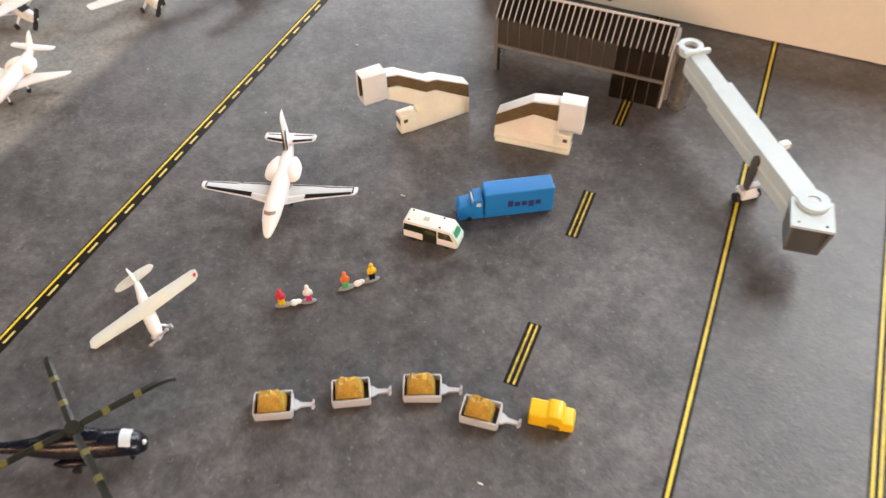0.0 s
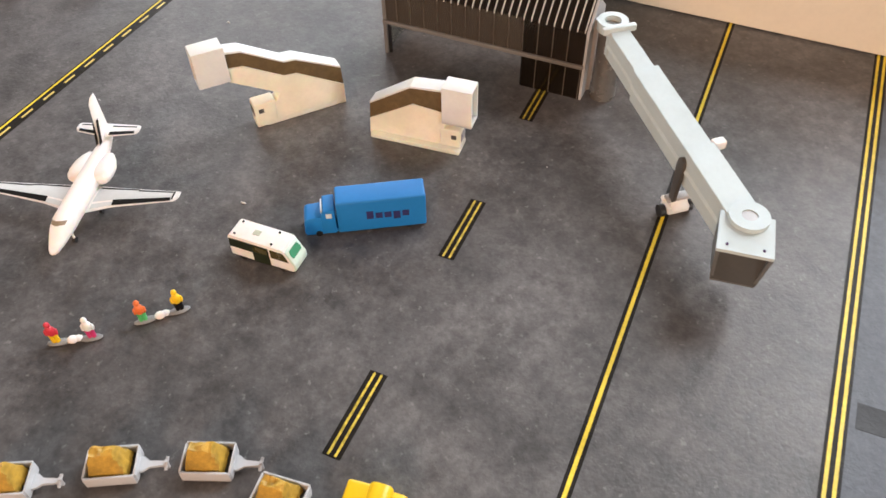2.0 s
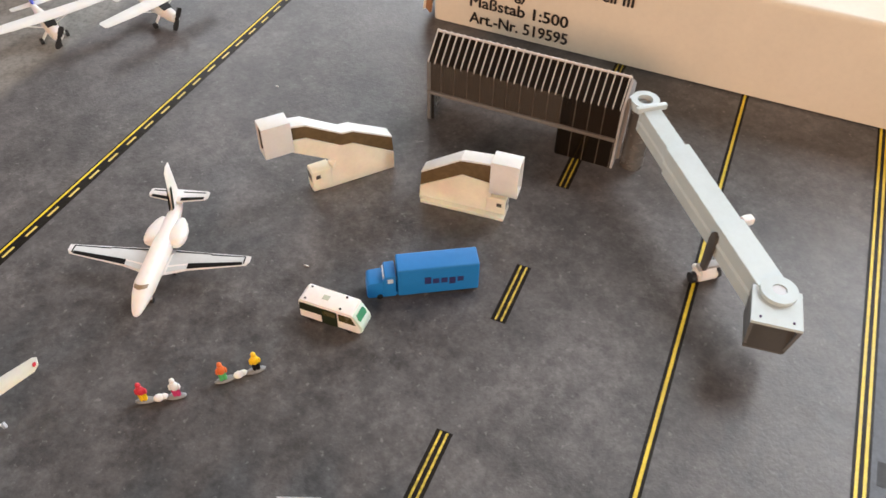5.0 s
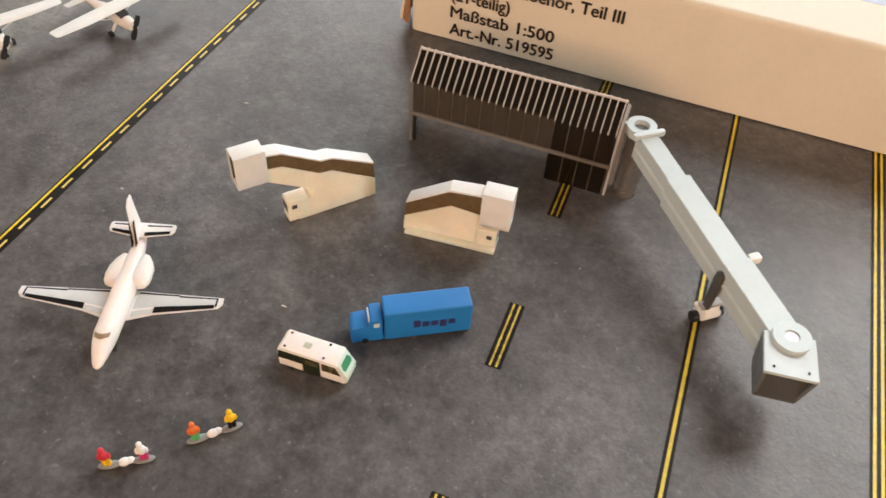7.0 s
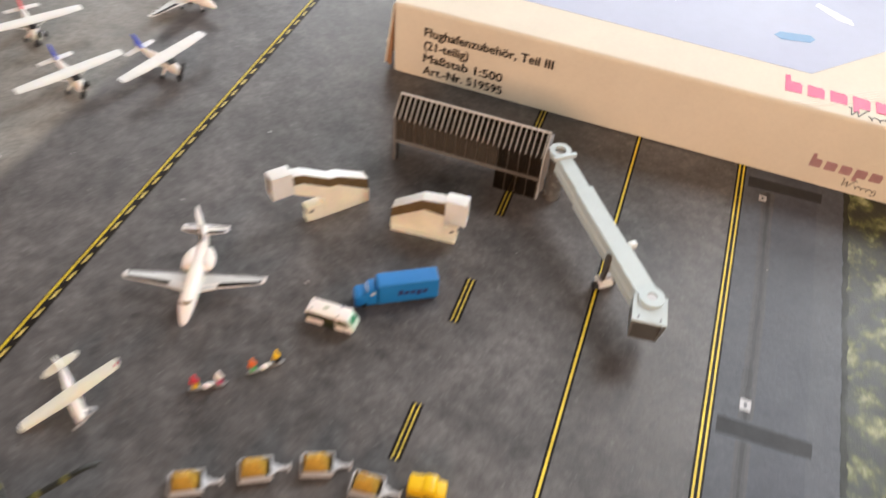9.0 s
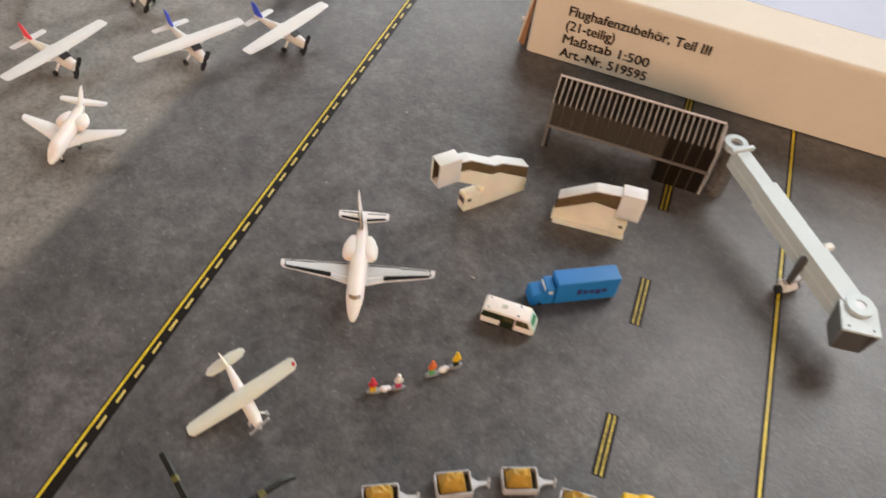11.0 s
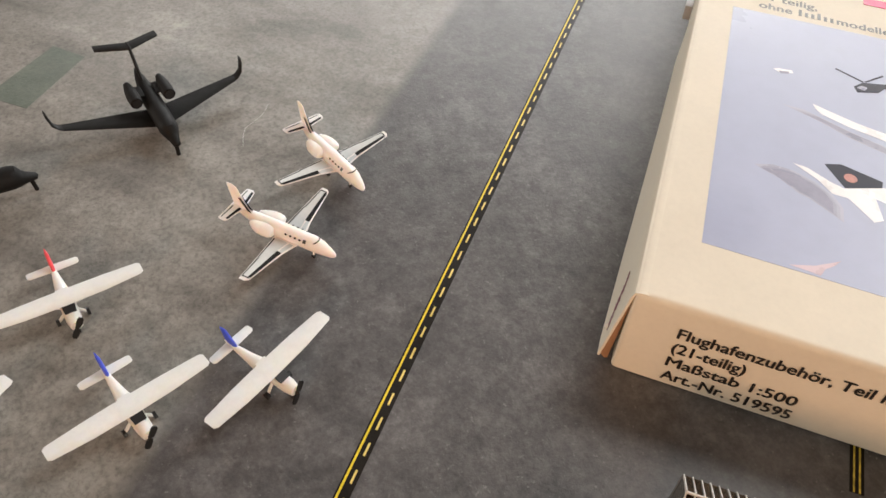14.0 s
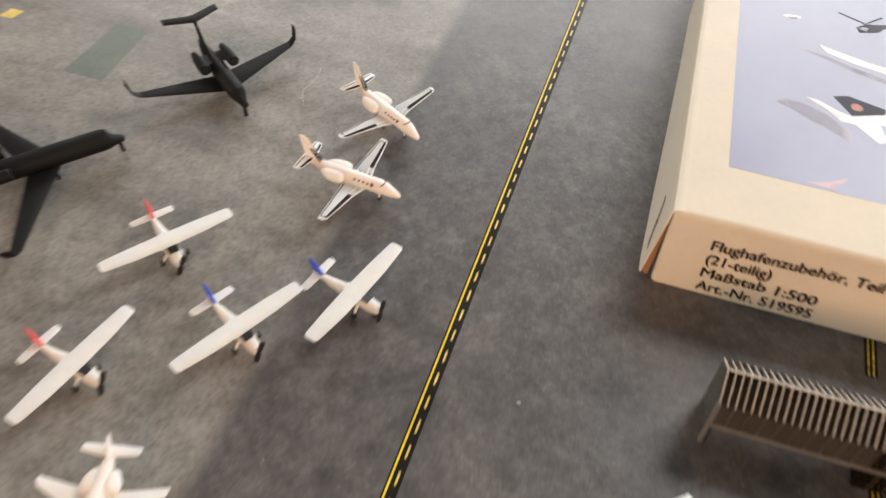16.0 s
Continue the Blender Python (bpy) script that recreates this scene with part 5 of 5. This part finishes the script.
def caravan(m, label, fin_paint):
    pl = thing("propeller_plane", m, label, "aircraft", "high-wing propeller planes")
    zw = 0.60
    part("fuselage", body_of([(0.68, 0.34, 0.05, 0.05), (0.65, 0.34, 0.125, 0.12), (0.46, 0.36, 0.16, 0.155), (0.26, 0.39, 0.165, 0.18), (0.10, 0.41, 0.17, 0.185), (-0.30, 0.41, 0.16, 0.17), (-0.62, 0.42, 0.11, 0.12), (-1.10, 0.44, 0.05, 0.06), (-1.30, 0.45, 0.02, 0.03)]), M_WHITE, pl, "white fuselage with a thin tail")
    part("cabin", prism([(-0.35, 0.48), (0.32, 0.48), (0.20, 0.59), (-0.30, 0.59)], -0.14, 0.14, 0.02), M_WHITE, pl)
    h = 1.67
    ws = [(-h, 0.14, -0.12, zw + 0.04, 0.01), (-h + 0.07, 0.19, -0.17, zw + 0.04, 0.018), (-0.85, 0.24, -0.22, zw + 0.02, 0.034), (0.0, 0.25, -0.24, zw + 0.01, 0.04), (0.85, 0.24, -0.22, zw + 0.02, 0.034), (h - 0.07, 0.19, -0.17, zw + 0.04, 0.018), (h, 0.14, -0.12, zw + 0.04, 0.01)]
    part("wing", wing_of(ws), M_WHITE, pl, "long white rounded wing")
    ts = [(-0.56, -1.06, -1.20, 0.44, 0.012), (-0.51, -1.02, -1.23, 0.44, 0.02), (0.0, -1.00, -1.25, 0.44, 0.025), (0.51, -1.02, -1.23, 0.44, 0.02), (0.56, -1.06, -1.20, 0.44, 0.012)]
    part("tailplane", wing_of(ts), M_WHITE, pl, "white rounded tailplane")
    fs = [(0.42, -0.86, -1.28, 0.0, 0.045), (0.55, -0.98, -1.30, 0.0, 0.05), (0.80, -1.18, -1.38, 0.0, 0.045), (0.86, -1.25, -1.38, 0.0, 0.02)]
    part("fin", wing_of(fs, True), fin_paint, pl, "bright painted fin")
    bm = bmesh.new()
    loft(bm, [[(0.20, -0.14, 0.595), (0.20, 0.14, 0.595), (0.40, 0.12, 0.51), (0.40, -0.12, 0.51)], [(0.205, -0.14, 0.62), (0.205, 0.14, 0.62), (0.415, 0.12, 0.535), (0.415, -0.12, 0.535)]])
    part("windscreen", bm, M_RUBBER, pl, "black windscreen", 0)
    part("spinner", body_of([(0.67, 0.34, 0.05, 0.05), (0.76, 0.34, 0.02, 0.02)], 12), M_RUBBER, pl)
    bm = bmesh.new()
    a = radians(62)
    for s in (-1, 1):
        d = Vector((0, math.cos(a), math.sin(a))) * s
        e = Vector((0, -math.sin(a), math.cos(a)))
        rings = []
        for q, wd in ((0.02, 0.04), (0.12, 0.062), (0.25, 0.06), (0.30, 0.035)):
            p = Vector((0.71, 0, 0.34)) + d * q
            rings.append([p + e * wd + Vector((0.012, 0, 0)), p - e * wd + Vector((0.03, 0, 0)), p - e * wd, p + e * wd - Vector((0.018, 0, 0))])
        loft(bm, rings)
    part("propeller", bm, M_RUBBER, pl, "black two-bladed propeller")
    for s in (-1, 1):
        part("main_gear", tube((0.12, s * 0.10, 0.30), (0.14, s * 0.31, 0.09), 0.035, n=8), M_WHITE, pl)
        part("wheel", tube((0.14, s * 0.32 - 0.035, 0.08), (0.14, s * 0.32 + 0.035, 0.08), 0.08, n=16), M_RUBBER, pl, "black main wheel")
        part("wing_strut", tube((0.05, s * 0.14, 0.36), (0.02, s * 0.72, 0.60), 0.014, n=8), M_WHITE, pl)
    part("nose_gear", tube((0.54, 0, 0.05), (0.54, 0, 0.30), 0.024, n=8), M_RUBBER, pl)
    part("wheel", tube((0.54, -0.03, 0.06), (0.54, 0.03, 0.06), 0.06, n=16), M_RUBBER, pl, "black nose wheel")


caravan(at(-11.57, 8.30, -15.0), "white model propeller plane with a royal blue fin", M_FINBLUE)
caravan(at(-13.64, 6.52, -28.0), "white model propeller plane with a royal blue fin", M_FINBLUE)
caravan(at(-16.47, 8.25, -37.0), "white model propeller plane with a coral red fin", M_CORAL)
caravan(at(-16.50, 4.53, -11.5), "white model propeller plane with a coral red fin", M_CORAL)


def light_plane():
    pl = thing("light_plane", at(-6.71, -2.67, -39.0, -0.055, 19.0, -3.5), "ivory model light plane resting on one wingtip", "aircraft")
    z = 0.42
    part("fuselage", body_of([(0.62, z - 0.10, 0.03, 0.03), (0.60, z - 0.10, 0.09, 0.09), (0.40, z - 0.07, 0.125, 0.13), (0.10, z - 0.03, 0.13, 0.15), (-0.30, z - 0.02, 0.105, 0.12), (-0.75, z, 0.065, 0.075), (-1.10, z + 0.02, 0.03, 0.04)]), M_CREAM, pl, "cream fuselage")
    h = 1.20
    ws = [(-h, 0.06, -0.12, z + 0.10, 0.012), (-h + 0.08, 0.14, -0.18, z + 0.095, 0.022), (0.0, 0.20, -0.22, z + 0.09, 0.042), (h - 0.08, 0.14, -0.18, z + 0.095, 0.022), (h, 0.06, -0.12, z + 0.10, 0.012)]
    wing = part("wing", wing_of(ws), M_IVORY, pl, "long ivory wing with rounded tips")
    part("tip_lamp", ball((0.02, h - 0.05, z + 0.125), 0.05, 0.035, 0.02, 10), M_RED, wing, "small red dot")
    ts = [(-0.44, -0.93, -1.01, z + 0.05, 0.01), (-0.36, -0.86, -1.08, z + 0.05, 0.018), (-0.16, -0.83, -1.12, z + 0.05, 0.022), (0.16, -0.83, -1.12, z + 0.05, 0.022), (0.36, -0.86, -1.08, z + 0.05, 0.018), (0.44, -0.93, -1.01, z + 0.05, 0.01)]
    part("tailplane", wing_of(ts), M_IVORY, pl, "rounded ivory tailplane")
    part("fin", wing_of([(z, -0.70, -1.10, 0, 0.03), (z + 0.16, -0.90, -1.13, 0, 0.025), (z + 0.26, -1.02, -1.12, 0, 0.014)], True), M_IVORY, pl)
    bm = tube((0.64, -0.20, z - 0.15), (0.64, 0.20, z - 0.05), 0.024, n=8)
    bm = ball((0.64, -0.21, z - 0.15), 0.03, 0.04, 0.04, 8, bm)
    bm = ball((0.64, 0.21, z - 0.05), 0.03, 0.04, 0.04, 8, bm)
    part("propeller", bm, M_SILVER, pl, "silver two-bladed propeller")
    part("spinner", ball((0.66, 0, z - 0.10), 0.05, 0.045, 0.045, 10), M_SILVER, pl)
    for s in (-1, 1):
        part("main_gear", tube((0.30, s * 0.06, z - 0.16), (0.34, s * 0.20, 0.10), 0.022, n=8), M_CREAM, pl)
        part("wheel", tube((0.34, s * 0.20 - 0.02, 0.09), (0.34, s * 0.20 + 0.02, 0.09), 0.055, n=14), M_SILVER, pl)


light_plane()


def black_jet(m, label, nose, sweep, chord, half, rad, tail_x, winglet):
    jt = thing("black_jet", m, label, "aircraft", "matt black jets")
    zc = 0.52
    part("fuselage", body_of([(nose, zc - 0.08, 0.012, 0.012), (nose - 0.04, zc - 0.09, 0.10, 0.075), (nose - 0.26, zc - 0.06, rad * 0.54, rad * 0.46), (nose - 0.34, zc - 0.03, rad * 0.68, rad * 0.58), (nose - 0.44, zc + 0.04, rad * 0.82, rad * 0.95), (nose - 0.60, zc + 0.05, rad, rad),
                              (tail_x + 1.30, zc + 0.06, rad, rad), (tail_x + 0.85, zc + 0.10, rad * 0.85, rad * 0.8), (tail_x + 0.35, zc + 0.19, rad * 0.5, rad * 0.48), (tail_x, zc + 0.25, 0.03, 0.03)]), M_RESIN, jt, "rough black fuselage")
    le0 = chord
    ws = []
    for s in (-1, -0.55, -0.08, 0.08, 0.55, 1):
        a = abs(s)
        le = le0 - sweep * a * half
        ws.append((s * half, le, le - 0.92 * (1 - a) - 0.30 * a, 0.34 + 0.16 * a, 0.055 * (1 - a) + 0.022 * a))
    part("wing", wing_of(ws), M_RESIN, jt, "swept black wing")
    for s in (-1, 1):
        a = ws[-1]
        le, te = a[1], a[2]
        st = [(half - 0.02, le, te, 0.50, 0.022), (half + 0.08, le - 0.03, te - 0.01, 0.535, 0.022), (half + 0.20, le - 0.10, te - 0.05, 0.63, 0.045), (half + 0.26, le - 0.18, te - 0.12, 0.50 + winglet * 0.75, 0.045), (half + 0.28, le - 0.23, te - 0.18, 0.50 + winglet, 0.035)]
        bm = bmesh.new()
        rings = []
        for i, (y, l, t_, z, th) in enumerate(st):
            up = min(1.0, i / 3)
            rings.append([(l + (t_ - l) * f, s * (y - th * hh * up), z + th * hh * (1 - up)) for f, hh in FOIL])
        loft(bm, rings)
        part("winglet", bm, M_RESIN, jt, "upturned black wingtip")
        y = s * (rad + 0.19)
        aft = tail_x + 1.38
        en = part("engine", body_of([(0.27, 0.80, 0.145, 0.145), (0.25, 0.80, 0.165, 0.165), (0.0, 0.80, 0.18, 0.18), (-0.35, 0.81, 0.155, 0.155), (-0.66, 0.82, 0.09, 0.09)], 18), M_RESIN, jt, "black engine pod", at=Matrix.Translation((aft * U, y * U, 0)))
        part("engine_intake", tube((0.255, 0, 0.80), (0.276, 0, 0.80), 0.125, n=18), M_RUBBER, en, "dark intake")
        part("engine_pylon", box(aft - 0.45, aft + 0.05, min(s * rad * 0.6, y), max(s * rad * 0.6, y), 0.79, 0.84, 0.01), M_RESIN, jt)
        part("main_gear", tube((0.05, s * 0.30, 0.0), (0.05, s * 0.30, 0.38), 0.035, n=8), M_RESIN, jt)
    part("fin", wing_of([(zc + 0.14, tail_x + 0.98, tail_x + 0.18, 0, 0.05), (zc + 0.40, tail_x + 0.62, tail_x + 0.10, 0, 0.05), (1.46, tail_x + 0.10, tail_x - 0.22, 0, 0.05)], True), M_RESIN, jt, "swept black fin")
    tt = []
    for s in (-1, -0.5, 0, 0.5, 1):
        a = abs(s)
        tt.append((s * 0.87, tail_x + 0.14 - 0.38 * a, tail_x - 0.26 - 0.30 * a, 1.47 - 0.03 * a, 0.062 - 0.016 * a))
    part("tailplane", wing_of(tt), M_RESIN, jt, "black tailplane on top of the fin")
    part("tail_bullet", ball((tail_x - 0.02, 0, 1.48), 0.26, 0.055, 0.06, 12), M_RESIN, jt)
    part("nose_gear", tube((nose - 0.16, 0, 0.0), (nose - 0.20, 0, zc - 0.08), 0.055, n=8), M_RESIN, jt, "stubby nose gear")


black_jet(at(-18.72, 14.84, -38.0), "matt black resin model jet with upturned wingtips", 1.96, 0.36, 0.95, 2.40, 0.255, -1.38, 0.46)
black_jet(at(-21.02, 9.80, 49.0), "matt black resin model jet, large, cropped by the edge", 2.03, 0.55, 0.35, 3.0, 0.30, -2.6, 0.40)


def helicopter():
    he = thing("helicopter", at(-5.95, -5.52, 27.0), "glossy black model helicopter with four olive rotor blades", "helicopter")
    zc = 0.50
    hull = [(0.99, zc - 0.06, 0.02, 0.02), (0.965, zc - 0.05, 0.12, 0.11), (0.86, zc, 0.205, 0.19), (0.55, zc + 0.05, 0.235, 0.24), (-0.30, zc + 0.05, 0.225, 0.24), (-0.75, zc + 0.08, 0.17, 0.18), (-1.15, zc + 0.13, 0.10, 0.11), (-2.30, zc + 0.22, 0.05, 0.06), (-2.42, zc + 0.24, 0.01, 0.01)]
    part("fuselage", body_of(hull), M_GLOSSK, he, "glossy black body and tail boom")
    part("engine_cowl", body_of([(0.36, 0.78, 0.03, 0.03), (0.30, 0.80, 0.14, 0.09), (0.0, 0.82, 0.18, 0.13), (-0.5, 0.80, 0.16, 0.11), (-0.80, 0.76, 0.05, 0.05)]), M_GLOSSK, he, "black engine cowling")
    part("tail_fin", wing_of([(0.66, -2.12, -2.40, 0, 0.03), (1.15, -2.34, -2.55, 0, 0.02)], True), M_GLOSSK, he)
    part("roof_window", band_on(hull, 0.62, 0.79, 44, 136, 0.0, 1.04), M_WHITE, he, "white rectangular roof patch")
    part("nose_lamp", ball((0.96, -0.02, 0.54), 0.04, 0.05, 0.05, 10), M_WHITE, he, "white nose lamp")
    for s in (-1, 1):
        part("sponson", body_of([(0.12, 0.32, 0.02, 0.02), (0.05, 0.32, 0.07, 0.07), (-0.40, 0.32, 0.08, 0.08), (-0.55, 0.32, 0.02, 0.02)], 12), M_GLOSSK, he, at=Matrix.Translation((0, s * 0.19 * U, 0)))
        part("wheel", tube((-0.25, s * 0.20 - 0.03, 0.08), (-0.25, s * 0.20 + 0.03, 0.08), 0.08, n=14), M_RUBBER, he)
        part("gear_leg", tube((-0.25, s * 0.20, 0.08), (-0.25, s * 0.20, 0.30), 0.03, n=8), M_RUBBER, he)
    part("nose_gear", tube((0.62, 0, 0.0), (0.62, 0, 0.30), 0.04, n=8), M_RUBBER, he)
    part("rotor_mast", tube((0, 0, 0.85), (0, 0, 1.12), 0.06, n=12), M_OLIVE, he)
    part("rotor_hub", tube((0, 0, 1.06), (0, 0, 1.16), 0.15, 0.12, n=16), M_OLIVE, he, "dark rotor hub")
    for ang in (118.6, 31.3, -57.3, -150.6):
        a = radians(ang)
        bl = new("rotor_blade")
        bl.parent = he
        bl.matrix_basis = pose(0, 0, 0, 0, 0, ang)
        tagged(bl, "dark olive blade with yellow bands")
        rings = []
        for x, w, z in ((0.06, 0.05, 1.10), (0.22, 0.064, 1.11), (1.40, 0.062, 1.10), (1.56, 0.066, 1.07), (1.69, 0.064, 1.00), (1.71, 0.050, 0.99)):
            rings.append([(x, -w, z), (x, -w * 0.3, z + 0.034), (x, w, z + 0.014), (x, w, z - 0.014), (x, -w * 0.3, z - 0.02)])
        bm = bmesh.new()
        loft(bm, rings)
        part("blade", bm, M_OLIVE, bl)
        for x0 in (0.48, 1.02):
            bm = bmesh.new()
            loft(bm, [[(x, -0.068, 1.106), (x, -0.019, 1.150), (x, 0.068, 1.128), (x, 0.068, 1.090), (x, -0.019, 1.084)] for x in (x0, x0 + 0.12)])
            part("blade_band", bm, M_YMARK, bl, "olive yellow band")


helicopter()
